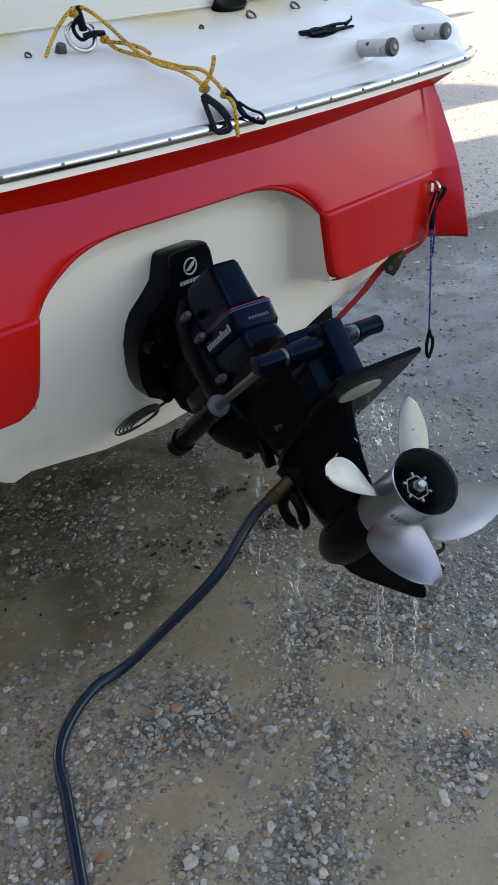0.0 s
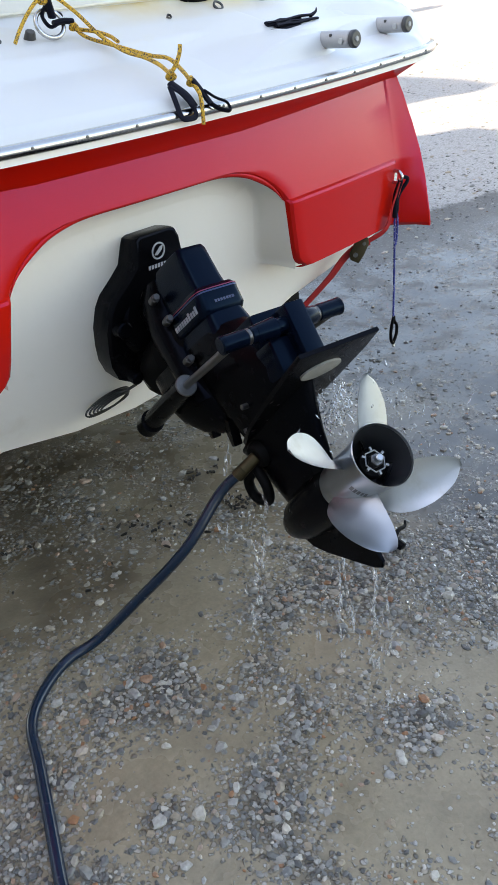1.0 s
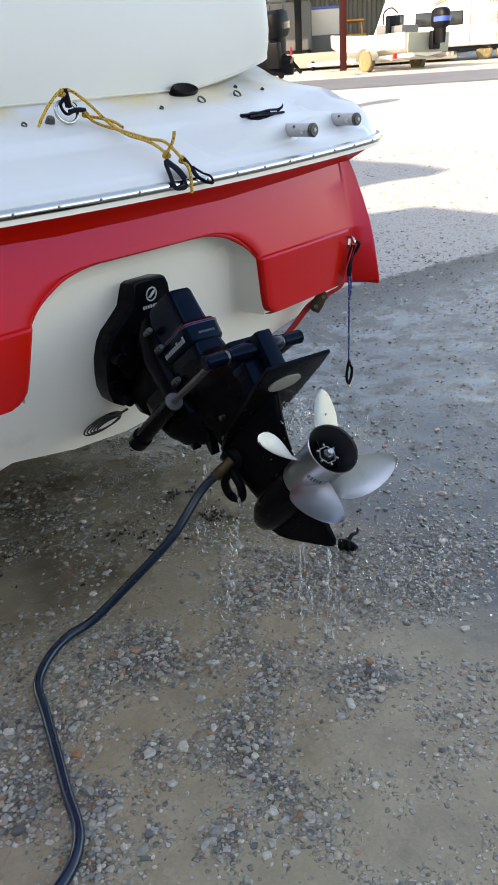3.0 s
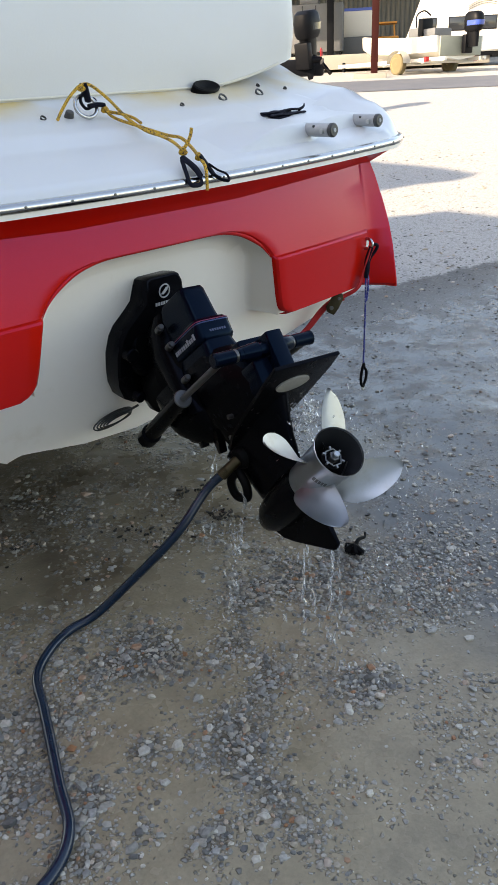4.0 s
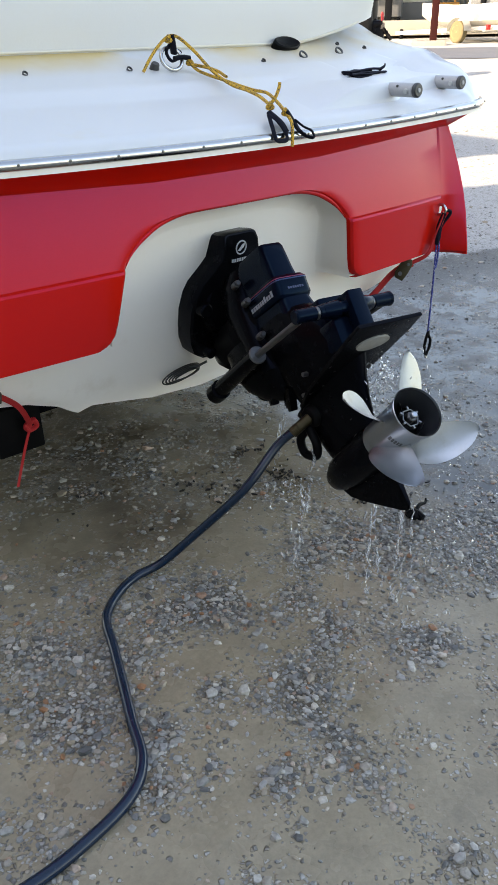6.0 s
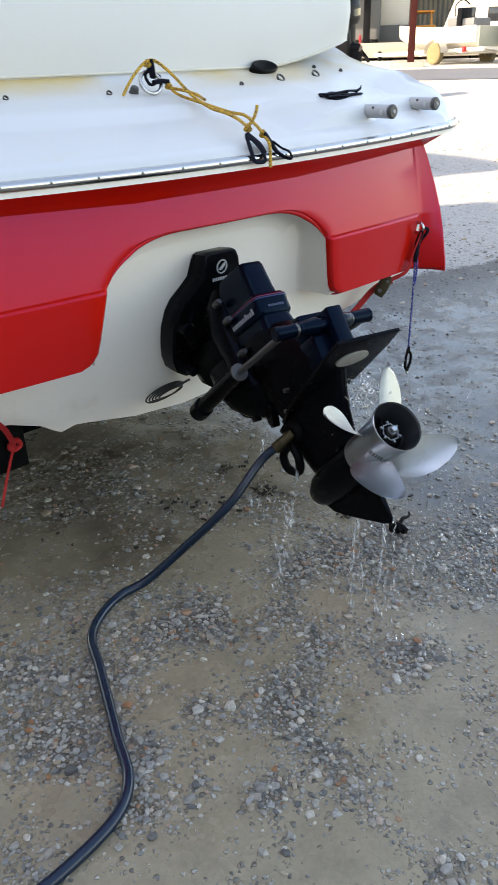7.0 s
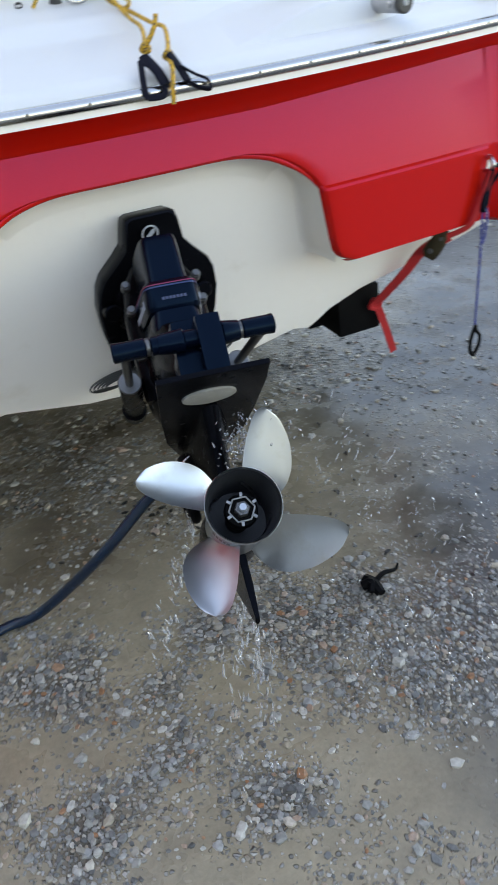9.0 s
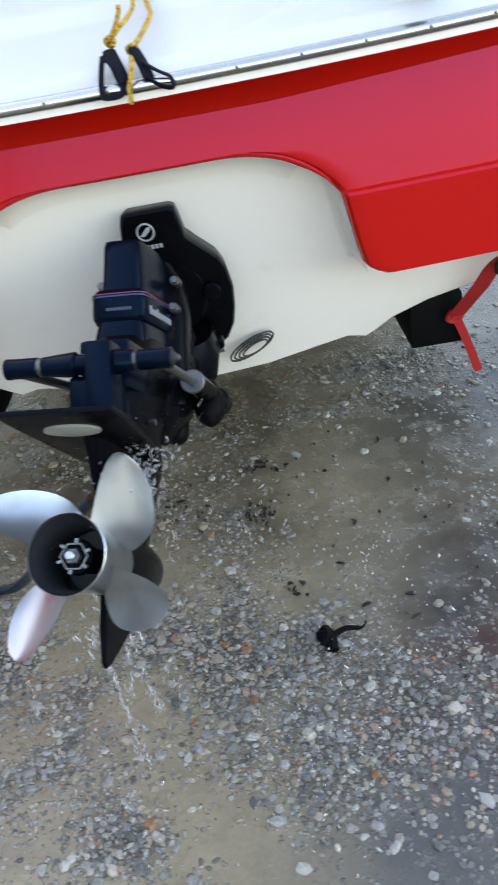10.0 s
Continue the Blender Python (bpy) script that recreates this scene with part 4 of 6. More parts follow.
# upper gear housing, blue-black cover with a raised band
dpart("upper_housing", loft_z([(0.33, 0.262, 0.45, 0.068, 0.78), (0.40, 0.268, 0.45, 0.070, 0.74), (0.44, 0.278, 0.46, 0.068, 0.66), (0.52, 0.292, 0.47, 0.064, 0.62), (0.56, 0.296, 0.46, 0.060, 0.64), (0.592, 0.300, 0.44, 0.057, 0.66), (0.603, 0.306, 0.43, 0.053, 0.68), (0.606, 0.316, 0.42, 0.047, 0.7)], sq=7, n=40), COWLBLUE, label="blue-black upper gear housing")
band = dpart("cowl_band", loft_z([(0.432, 0.276, 0.44, 0.070, 0.74), (0.440, 0.270, 0.44, 0.073, 0.76), (0.486, 0.270, 0.44, 0.073, 0.76), (0.496, 0.278, 0.44, 0.069, 0.74)], sq=7, n=40), COWLBLUE, label="raised band with red and blue stripes")
for z0, z1, mt, lab in ((0.4850, 0.4868, STRIPE_RED, "thin red stripe"), (0.4795, 0.4825, STRIPE_BLUE, "blue stripe")):
    dpart("stripe", loft_z([(z0, 0.2692, 0.435, 0.0738, 0.76), (z1, 0.2692, 0.435, 0.0738, 0.76)], sq=7, n=40), mt, band, lab)

# shift flange with bolts on both sides, against the bell
dpart("flange", loft_z([(0.28, 0.40, 0.475, 0.088, 1.0), (0.36, 0.41, 0.50, 0.094, 1.0), (0.48, 0.42, 0.54, 0.096, 1.0), (0.56, 0.43, 0.56, 0.084, 1.0), (0.60, 0.44, 0.55, 0.060, 1.0)], sq=3.2), BLACK, label="black bolted flange")
for s in (1, -1):
    for z, y in ((0.545, 0.418), (0.482, 0.398), (0.375, 0.385)):
        bm = bmesh.new()
        rod(bm, (s * 0.080, y + 0.02, z), (s * 0.080, y - 0.004, z), 0.0105, seg=16, rim=0.001)
        rod(bm, (s * 0.080, y - 0.003, z), (s * 0.080, y - 0.013, z), 0.0085, seg=6, rim=0.001)
        dpart("housing_bolt", bm, DULLBOLT, label="dull grey hex bolt")
for x, y, z in ((-0.054, 0.284, 0.216), (-0.046, 0.33, 0.17), (0.054, 0.284, 0.23), (0.05, 0.36, 0.17)):
    bm = bmesh.new()
    s = math.copysign(1, x)
    rod(bm, (x - s * 0.02, y, z), (x + s * 0.012, y, z), 0.007, seg=6, rim=0.001)
    dpart("leg_bolt", bm, DULLBOLT)

# cross pin with rubber ends behind the leg, carried on a bracket
bm = bmesh.new()
rod(bm, (-0.080, 0.105, 0.318), (0.080, 0.105, 0.318), 0.0175, seg=24, rim=0.002)
rod(bm, (-0.070, 0.105, 0.318), (-0.018, 0.105, 0.318), 0.0185, 0.0225, seg=24, rim=0.003)
rod(bm, (0.050, 0.105, 0.318), (0.085, 0.105, 0.318), 0.0225, 0.0185, seg=24, rim=0.003)
pin = dpart("cross_pin", bm, COWLBLUE, label="black cross pin for the rams")
for s in (1, -1):
    bm = bmesh.new()
    rod(bm, (s * 0.088, 0.105, 0.318), (s * 0.150, 0.105, 0.318), 0.0178, seg=24, rim=0.003)
    for k in range(3):
        rod(bm, (s * (0.140 + 0.003 * k), 0.105, 0.318), (s * (0.142 + 0.003 * k), 0.105, 0.318), 0.0184, seg=24)
    dpart("pin_end", bm, COWLBLUE, pin)
    bm = bmesh.new()
    rod(bm, (s * 0.081, 0.105, 0.318), (s * 0.089, 0.105, 0.318), 0.0165, seg=24, rim=0.001)
    dpart("pin_ring", bm, DULLBOLT, pin, "dull metal ring")
bm = bmesh.new()
box(bm, (0.004, 0.074, 0.225), (0.050, 0.16, 0.352), 0.006)
box(bm, (-0.034, 0.15, 0.28), (0.058, 0.34, 0.37), 0.010)
box(bm, (-0.040, 0.11, 0.222), (0.045, 0.24, 0.300), 0.010)
dpart("pin_bracket", bm, COWLBLUE, label="black cast bracket")

# trim rams on both sides
for s in (1, -1):
    bm = bmesh.new()
    rod(bm, (s * 0.128, 0.12, 0.312), (s * 0.119, 0.385, 0.320), 0.009, seg=14)
    ram = dpart("ram_rod", bm, RODMETAL, label="grey worn ram rod")
    bm = bmesh.new()
    rod(bm, (s * 0.119, 0.378, 0.320), (s * 0.108, 0.690, 0.318), 0.025, seg=22, rim=0.004)
    rod(bm, (s * 0.109, 0.66, 0.318), (s * 0.108, 0.725, 0.317), 0.031, seg=22, rim=0.008)
    cyl = dpart("ram_cylinder", bm, BLACK, label="black trim ram cylinder")
    bm = bmesh.new()
    rod(bm, (s * 0.119, 0.374, 0.320), (s * 0.119, 0.382, 0.320), 0.0255, seg=22, rim=0.002)
    dpart("ram_cap", bm, RODMETAL, cyl, "grey ram end cap")


# gimbal ring, bellows and the jagged lower castings
def upright(bm_, m):
    bmesh.ops.transform(bm_, matrix=m, verts=bm_.verts)
    return bm_


bm = bmesh.new()
lathe(bm, [(0.40, 0.060), (0.44, 0.082), (0.455, 0.070), (0.475, 0.086), (0.49, 0.072), (0.51, 0.088), (0.525, 0.074), (0.545, 0.088), (0.56, 0.076), (0.60, 0.08), (0.68, 0.08)], seg=28, cap=True)
upright(bm, Matrix.Translation((0, 0.0, 0.44)))
dpart("bellows", bm, RUBBER, label="black ribbed rubber bellows")
bm = bmesh.new()
lathe(bm, [(0.40, 0.030), (0.43, 0.046), (0.445, 0.036), (0.465, 0.048), (0.48, 0.038), (0.50, 0.048), (0.53, 0.04), (0.60, 0.04)], seg=24, cap=True)
upright(bm, Matrix.Translation((0, 0.0, 0.27)))
dpart("exhaust_bellows", bm, RUBBER)
for x, y, z, w in ((-0.050, 0.50, 0.215, 0.055), (-0.045, 0.425, 0.172, 0.045), (-0.02, 0.47, 0.19, 0.05)):
    bm = bmesh.new()
    plate(bm, [(-0.3 * w, 0.05), (w * 0.2, -0.022), (w * 0.75, -0.030), (w * 0.8, -0.012), (1.3 * w, 0.05)], 0.022, pose(x, y, z, 90, -25, 75), bevel=0.003)
    dpart("casting_fin", bm, BLACK)
# black castings that fill the space between the rams and the leg
dpart("swivel_housing", loft_z([(0.20, 0.42, 0.50, 0.035, 0.9), (0.225, 0.40, 0.56, 0.058, 0.9), (0.27, 0.38, 0.62, 0.078, 0.95), (0.33, 0.38, 0.66, 0.088, 1.0), (0.40, 0.40, 0.66, 0.090, 1.0)], sq=3.0), BLACK, label="black swivel housing between the rams")


# propeller: the barrel carries its blades, ring, nut and washer
bm = bmesh.new()
lathe(bm, [(0.160, 0.050), (0.156, 0.0535), (0.10, 0.0545), (0.04, 0.0555), (0.01, 0.0585), (-0.006, 0.0630), (-0.012, 0.0645), (-0.014, 0.0630), (-0.006, 0.0605), (0.02, 0.0555), (0.055, 0.0535)], seg=56)
prop = lpart("propeller", bm, STEEL, label="four-bladed stainless propeller with a flared hub")
bm = bmesh.new()
lathe(bm, [(-0.009, 0.0608), (0.02, 0.0550), (0.06, 0.0530), (0.115, 0.0520), (0.117, 0.030), (0.115, 0.001)], seg=48)
lpart("hub_inside", bm, HUB_DARK, prop, "near-black hub interior")
bm = bmesh.new()
lathe(bm, [(0.030, 0.001), (0.030, 0.026), (0.034, 0.029), (0.040, 0.029), (0.060, 0.024), (0.116, 0.021)], seg=30)
washer = lpart("thrust_washer", bm, RUBBER, prop)
for k in range(6):
    a = math.radians(60 * k + 10)
    bm = bmesh.new()
    box(bm, (-0.0025, 0.016, 0.021), (0.0025, 0.022, 0.0285), 0.0008, Matrix.Rotation(a, 4, "Y"))
    lpart("washer_tab", bm, TABMETAL, washer)
bm = bmesh.new()
hexa = [(0.0225 * math.cos(math.pi / 3 * k), 0.019, 0.0225 * math.sin(math.pi / 3 * k)) for k in range(7)]
tube(bm, hexa, 0.0017, seg=8, n=0)
lpart("lock_tab_ring", bm, TABMETAL, washer, "grey six-sided tab ring")
bm = bmesh.new()
rod(bm, (0, 0.028, 0), (0, 0.010, 0), 0.0135, seg=6, rim=0.0015)
lpart("prop_nut", bm, RODMETAL, prop, "grey hex nut")
bm = bmesh.new()
rod(bm, (0, 0.015, 0), (0, -0.002, 0), 0.0080, seg=18, rim=0.002)
lpart("shaft_end", bm, STEEL, prop)


TRAIL = [(0.27, 12.0), (0.5, 11.0), (0.7, 9.5), (0.87, 7.0), (0.95, 4.8), (0.985, 2.8), (1.0, 0.0)]
LEAD = [(0.27, -48.0), (0.4, -47.0), (0.6, -41.0), (0.70, -35.0), (0.77, -29.5), (0.86, -21.5), (0.92, -15.0), (0.965, -10.0), (0.988, -6.0), (1.0, -1.0)]


def blade(angle):
    """A cupped, raked screw blade with its tip near the trailing edge. The angle is that of the tip, anticlockwise from starboard, seen from astern."""
    bm = bmesh.new()
    R0, R1, k = 0.050, 0.179, 0.072
    nr, nc = 22, 16
    grids = {}
    for side in (1, -1):
        rows = []
        for i in range(nr + 1):
            f = i / nr
            r = R0 + (R1 - R0) * (1 - (1 - f) ** 2.0)
            g = (r - R0) / (R1 - R0)
            hi, lo = radians(lerp(TRAIL, r / R1)), radians(lerp(LEAD, r / R1))
            row = []
            for j in range(nc + 1):
                c = -1 + 2 * j / nc
                phi = (hi + lo) / 2 + (hi - lo) / 2 * c
                th = 0.0042 * (1 - abs(c) ** 2.2) * (1 - 0.75 * g) + 0.0007
                cup = -0.007 * max(0, c) ** 3 * g
                belly = -0.006 * (1 - c * c) * g * (1 - g) * 4
                yy = 0.085 - k * (phi + 0.31) * 1.05 - 0.052 * g ** 1.3 + cup - belly + side * th
                row.append(bm.verts.new((r * math.cos(angle + phi), yy, r * math.sin(angle + phi))))
            rows.append(row)
        grids[side] = rows
        for a, b in zip(rows, rows[1:]):
            for j in range(nc):
                bm.faces.new((a[j], a[j + 1], b[j + 1], b[j]))
    up, dn = grids[1], grids[-1]
    for i in range(nr):
        for j in (0, nc):
            bm.faces.new((up[i][j], up[i + 1][j], dn[i + 1][j], dn[i][j]))
    for j in range(nc):
        bm.faces.new((up[nr][j], up[nr][j + 1], dn[nr][j + 1], dn[nr][j]))
    bmesh.ops.remove_doubles(bm, verts=bm.verts, dist=0.0002)
    return bm


for deg in (62.5, 152.5, 242.5, 332.5):
    lpart("blade", blade(math.radians(deg)), STEEL, prop, sharp=50)
# plain bars where the hub is lettered
for k, (a0, w) in enumerate(((200, 7), (209, 6), (217, 6), (225, 5), (232, 6))):
    bm = bmesh.new()
    loops = []
    for y in (0.050, 0.064):
        loops.append([Vector((0.0557 * math.cos(math.radians(a0 + w * q / 4)), y, 0.0557 * math.sin(math.radians(a0 + w * q / 4)))) for q in range(5)])
    vs = [[bm.verts.new(p) for p in r] for r in loops]
    for i in range(4):
        bm.faces.new((vs[0][i], vs[0][i + 1], vs[1][i + 1], vs[1][i]))
    lpart("hub_mark", bm, RODMETAL, prop)

# flush fitting where the hose joins the leg, with a rubber strap loop
bm = bmesh.new()
rod(bm, (-0.030, 0.345, 0.115), (-0.055, 0.345, 0.110), 0.034, 0.030, seg=24, rim=0.005)
muff = dpart("flush_cup", bm, RUBBER, label="black rubber flushing cup")
bm = bmesh.new()
tube(bm, [(-0.05, 0.37, 0.09), (-0.055, 0.42, 0.07), (-0.05, 0.43, 0.03), (-0.045, 0.39, 0.01), (-0.05, 0.36, 0.04), (-0.05, 0.37, 0.09)], 0.0125, seg=10, n=6)
dpart("strap_loop", bm, RUBBER, muff)
bm = bmesh.new()
rod(bm, (-0.050, 0.345, 0.110), (-0.085, 0.365, 0.095), 0.015, seg=12, rim=0.002)
dpart("hose_coupling", bm, BRASS, muff, "dull brass hose coupling")


# ---- bell cover bolted to the transom (it does not swing with the leg) ----
def bell():
    top = empty("transom_bell", "black plastic bell cover bolted to the transom", "engine cover", BOAT)
    half = [(0.050, 0.864), (0.062, 0.858), (0.067, 0.84), (0.074, 0.79), (0.098, 0.762), (0.137, 0.722), (0.152, 0.69), (0.160, 0.635), (0.155, 0.575), (0.145, 0.525), (0.122, 0.478), (0.085, 0.455), (0.04, 0.450)]
    out = [(x + 0.0, z) for x, z in half] + [(-x, z) for x, z in half[::-1]]
    bm = bmesh.new()
    loops = []
    for depth, s in ((-0.01, 0.93), (0.04, 0.97), (0.075, 0.985), (0.085, 0.955), (0.087, 0.90)):
        loops.append([Vector((x * s - 0.001, y_transom(z) - depth * (1 - 7.0 * max(0, z - 0.82)), 0.69 + (z - 0.69) * (1 - (1 - s) * 0.5))) for x, z in out])
    rings(bm, loops)
    b = part("bell_cover", bm, BLACK, top, sharp=30)
    # recessed throat behind the leg
    bm = bmesh.new()
    c = Vector((-0.012, y_transom(0.64) - 0.085, 0.645))
    rod(bm, c + Vector((0, 0.02, 0)), c + Vector((0, -0.02, 0)), 0.115, 0.105, seg=36, rim=0.006)
    part("gimbal_ring", bm, BLACK, top, "black gimbal ring")
    for s in (1, -1):
        bm = bmesh.new()
        rod(bm, c + Vector((s * 0.118, -0.0, 0.0)), c + Vector((s * 0.118, -0.035, 0.0)), 0.022, seg=18, rim=0.004)
        part("gimbal_boss", bm, BLACK, top)
        bm = bmesh.new()
        rod(bm, c + Vector((s * 0.105, 0.0, -0.135)), c + Vector((s * 0.105, -0.03, -0.14)), 0.018, seg=16, rim=0.004)
        part("lower_boss", bm, BLACK, top)
    # maker's roundel as a plain ring and swoosh, with bars for its name
    fy = y_transom(0.82) - 0.087
    m = Matrix.Translation((-0.012, fy - 0.003, 0.820)) @ pose(0, 0, 0, 90 + 10, 0, 0)
    bm = bmesh.new()
    tube(bm, [(0.0185 * math.cos(a), 0.020 * math.sin(a), 0) for a in [2 * math.pi * k / 20 for k in range(21)]], 0.0022, seg=6, n=2)
    part("emblem_ring", bm, LOGO, b, "pale round emblem", m=m)
    bm = bmesh.new()
    plate(bm, [(-0.013, -0.008), (0.004, 0.010), (0.013, 0.012), (0.010, 0.002), (-0.004, -0.010)], 0.0015, m)
    part("emblem_mark", bm, LOGO, b)
    for i in range(7):
        bm = bmesh.new()
        box(bm, (-0.033 + 0.0095 * i, -0.042, 0), (-0.033 + 0.0095 * i + 0.0065, -0.032, 0.0012), m=m)
        part("name_bar", bm, LOGO, b)
    return top


bell()
bm = bmesh.new()
rings(bm, [section(y0, y1, w, z, 20, 2.6) for z, y0, y1, w in ((0.43, 1.80, 1.93, 0.05), (0.455, 1.775, 1.97, 0.085), (0.51, 1.77, 2.0, 0.10), (0.56, 1.79, 1.98, 0.09))])
bmesh.ops.transform(bm, matrix=TO_DRIVE, verts=bm.verts)
dpart("gimbal_housing", bm, BLACK, label="black lower gimbal housing")
for x, y, z, r in ((-0.075, 1.70, 0.455, 0.036), (0.06, 1.70, 0.46, 0.036), (-0.02, 1.66, 0.44, 0.030)):
    bm = bmesh.new()
    bmesh.ops.create_icosphere(bm, subdivisions=3, radius=r)
    for v in bm.verts:
        v.co = Vector((v.co.x, v.co.y * 1.7, v.co.z)) * (1 + 0.05 * math.sin(v.co.y * 260))
    bmesh.ops.transform(bm, matrix=TO_DRIVE @ Matrix.Translation((x, y, z)) @ pose(0, 0, 0, 30, 0, 0), verts=bm.verts)
    dpart("rubber_boot", bm, RUBBER)
# plain bars where the band is lettered
for i in range(10):
    y0 = 0.297 + 0.0115 * i
    x = 0.073 * (0.76 + 0.24 * (y0 + 0.004 - 0.27) / 0.17)
    top = 0.459 + (0.005 if i in (0, 3) else 0)
    for s in (-1, 1):
        bm = bmesh.new()
        box(bm, (min(s * (x - 0.003), s * (x + 0.0012)), y0, 0.447), (max(s * (x - 0.003), s * (x + 0.0012)), y0 + 0.0085, top))
        dpart("name_bar", bm, WORN_PRINT, band)
for i in range(7):
    bm = bmesh.new()
    box(bm, (-0.022 + 0.0075 * i, 0.2688, 0.4515), (-0.022 + 0.0075 * i + 0.005, 0.2702, 0.4575))
    dpart("model_bar", bm, LOGODIM, band)

# ---- hose ----
def hose():
    h = empty("garden_hose", "dark blue garden hose lying on gravel and rising to the drive", "hose")
    end = DRIVE @ Vector((-0.085, 0.365, 0.095))
    pts = [end, end + Vector((-0.05, 0.03, -0.05)), (0.90, 1.50, 0.27), (0.80, 1.60, 0.12), (0.72, 1.655, 0.035), (0.64, 1.672, 0.015), (0.555, 1.635, 0.013), (0.485, 1.57, 0.013), (0.44, 1.46, 0.013), (0.395, 1.35, 0.013), (0.345, 1.23, 0.013), (0.305, 1.13, 0.013), (0.24, 1.07, 0.013), (0.13, 1.04, 0.013), (0.0, 1.03, 0.013), (-0.2, 1.05, 0.013), (-0.5, 1.15, 0.013), (-1.0, 1.2, 0.013)]
    bm = bmesh.new()
    tube(bm, pts, 0.0125, seg=16, n=10)
    part("hose_tube", bm, HOSE, h, sharp=180)
    a, c = Vector(pts[0]), Vector(pts[1])
    d = (c - a).normalized()
    bm = bmesh.new()
    rod(bm, a - d * 0.004, a + d * 0.022, 0.0152, seg=18, rim=0.002)
    for k in range(5):
        rod(bm, a + d * (0.002 + 0.004 * k), a + d * (0.004 + 0.004 * k), 0.0158, seg=18)
    part("hose_coupling", bm, BRASS, h, "dull brass ribbed coupling")
    return h


hose()


# ---- cords and straps ----
def yellow_strap():
    """Two looped bungee straps of yellow cord with navy webbing ends, from the tow ring down to the rail."""
    st = empty("tie_strap", "yellow and black bungee cord with navy webbing loops over the rail", "strap", BOAT)
    def dz(x, y):
        return deck_z(x, y - trim_y(x))
    cords = (("cord", [(-0.105, 2.165, 1.292), (-0.085, 2.165, 1.318), (-0.052, 2.165, 1.352), (-0.014, 2.165, 1.378), (0.011, 2.15, 1.378), (0.034, 2.105, 1.341), (0.050, 2.04, 1.286), (0.059, 1.97, 1.252), (0.056, 1.895, 1.238), (0.040, 1.825, 1.224), (0.020, 1.765, 1.207)]),
             ("cord", [(0.058, 2.16, 1.310), (0.060, 2.115, 1.286), (0.078, 2.02, 1.261), (0.092, 1.92, 1.238), (0.096, 1.86, 1.230), (0.078, 1.795, 1.207), (0.057, 1.745, 1.188)]),
             ("cord", [(0.060, 2.155, 1.305), (0.075, 2.10, 1.296), (0.087, 2.06, 1.284), (0.080, 2.03, 1.276), (0.066, 2.0, 1.272)]),
             ("cord_tail", [(0.020, 1.765, 1.207), (0.034, 1.758, 1.225), (0.046, 1.757, 1.245), (0.050, 1.757, 1.260)]),
             ("cord_tail", [(0.057, 1.745, 1.188), (0.054, 1.718, 1.165), (0.044, 1.703, 1.135), (0.040, 1.700, 1.105)]))
    for name, pts in cords:
        bm = bmesh.new()
        tube(bm, pts, 0.0046, seg=8, n=8)
        part(name, bm, YROPE, st)
    for cx, tail in ((0.014, 0), (0.060, 1)):
        bm = bmesh.new()
        tube(bm, [(cx, 1.762 - 0.02 * tail, 1.19), (cx + 0.012, 1.73, 1.165), (cx + 0.02, 1.715, 1.14)], 0.013, seg=10, n=5, flat=0.45)
        part("web_tab", bm, WEB, st)
        bm = bmesh.new()
        if tail:
            tube(bm, [(0.072, 1.722, 1.168), (0.097, 1.716, 1.15), (0.118, 1.706, 1.138), (0.122, 1.700, 1.122), (0.110, 1.700, 1.122), (0.092, 1.708, 1.13), (0.072, 1.718, 1.15), (0.072, 1.722, 1.168)], 0.006, seg=8, n=5, flat=0.5)
        else:
            tube(bm, [(0.002, 1.75, 1.185), (-0.006, 1.727, 1.155), (-0.009, 1.710, 1.127), (0.004, 1.705, 1.122), (0.026, 1.706, 1.124), (0.030, 1.715, 1.14), (0.017, 1.735, 1.17), (0.002, 1.75, 1.185)], 0.006, seg=8, n=5, flat=0.5)
        part("web_loop", bm, WEB, st)
    bm = bmesh.new()
    tube(bm, [(0.0, 2.165, 1.385), (0.004, 2.165, 1.36), (0.01, 2.17, 1.335)], 0.013, seg=10, n=5, flat=0.6)
    tube(bm, [(0.058, 2.16, 1.322), (0.035, 2.165, 1.325), (0.01, 2.17, 1.322)], 0.012, seg=10, n=5, flat=0.6)
    tube(bm, [(0.01, 2.17, 1.335), (0.03, 2.185, 1.345), (0.045, 2.185, 1.335), (0.02, 2.175, 1.318), (0.0, 2.175, 1.318), (-0.01, 2.18, 1.34), (0.0, 2.175, 1.36)], 0.006, seg=8, n=5, flat=0.6)
    part("web_tab", bm, WEB, st)
    for p in ((-0.012, 2.163, 1.374), (0.058, 2.16, 1.312), (0.020, 1.764, 1.205), (0.058, 1.744, 1.188)):
        bm = bmesh.new()
        q = Vector(p)
        tube(bm, [q + Vector((0.0075 * math.cos(a), 0.005 * math.sin(a * 2), 0.007 * math.sin(a))) for a in [2 * math.pi * k / 10 for k in range(11)]], 0.0048, seg=8, n=3)
        part("knot", bm, YROPE, st)


yellow_strap()


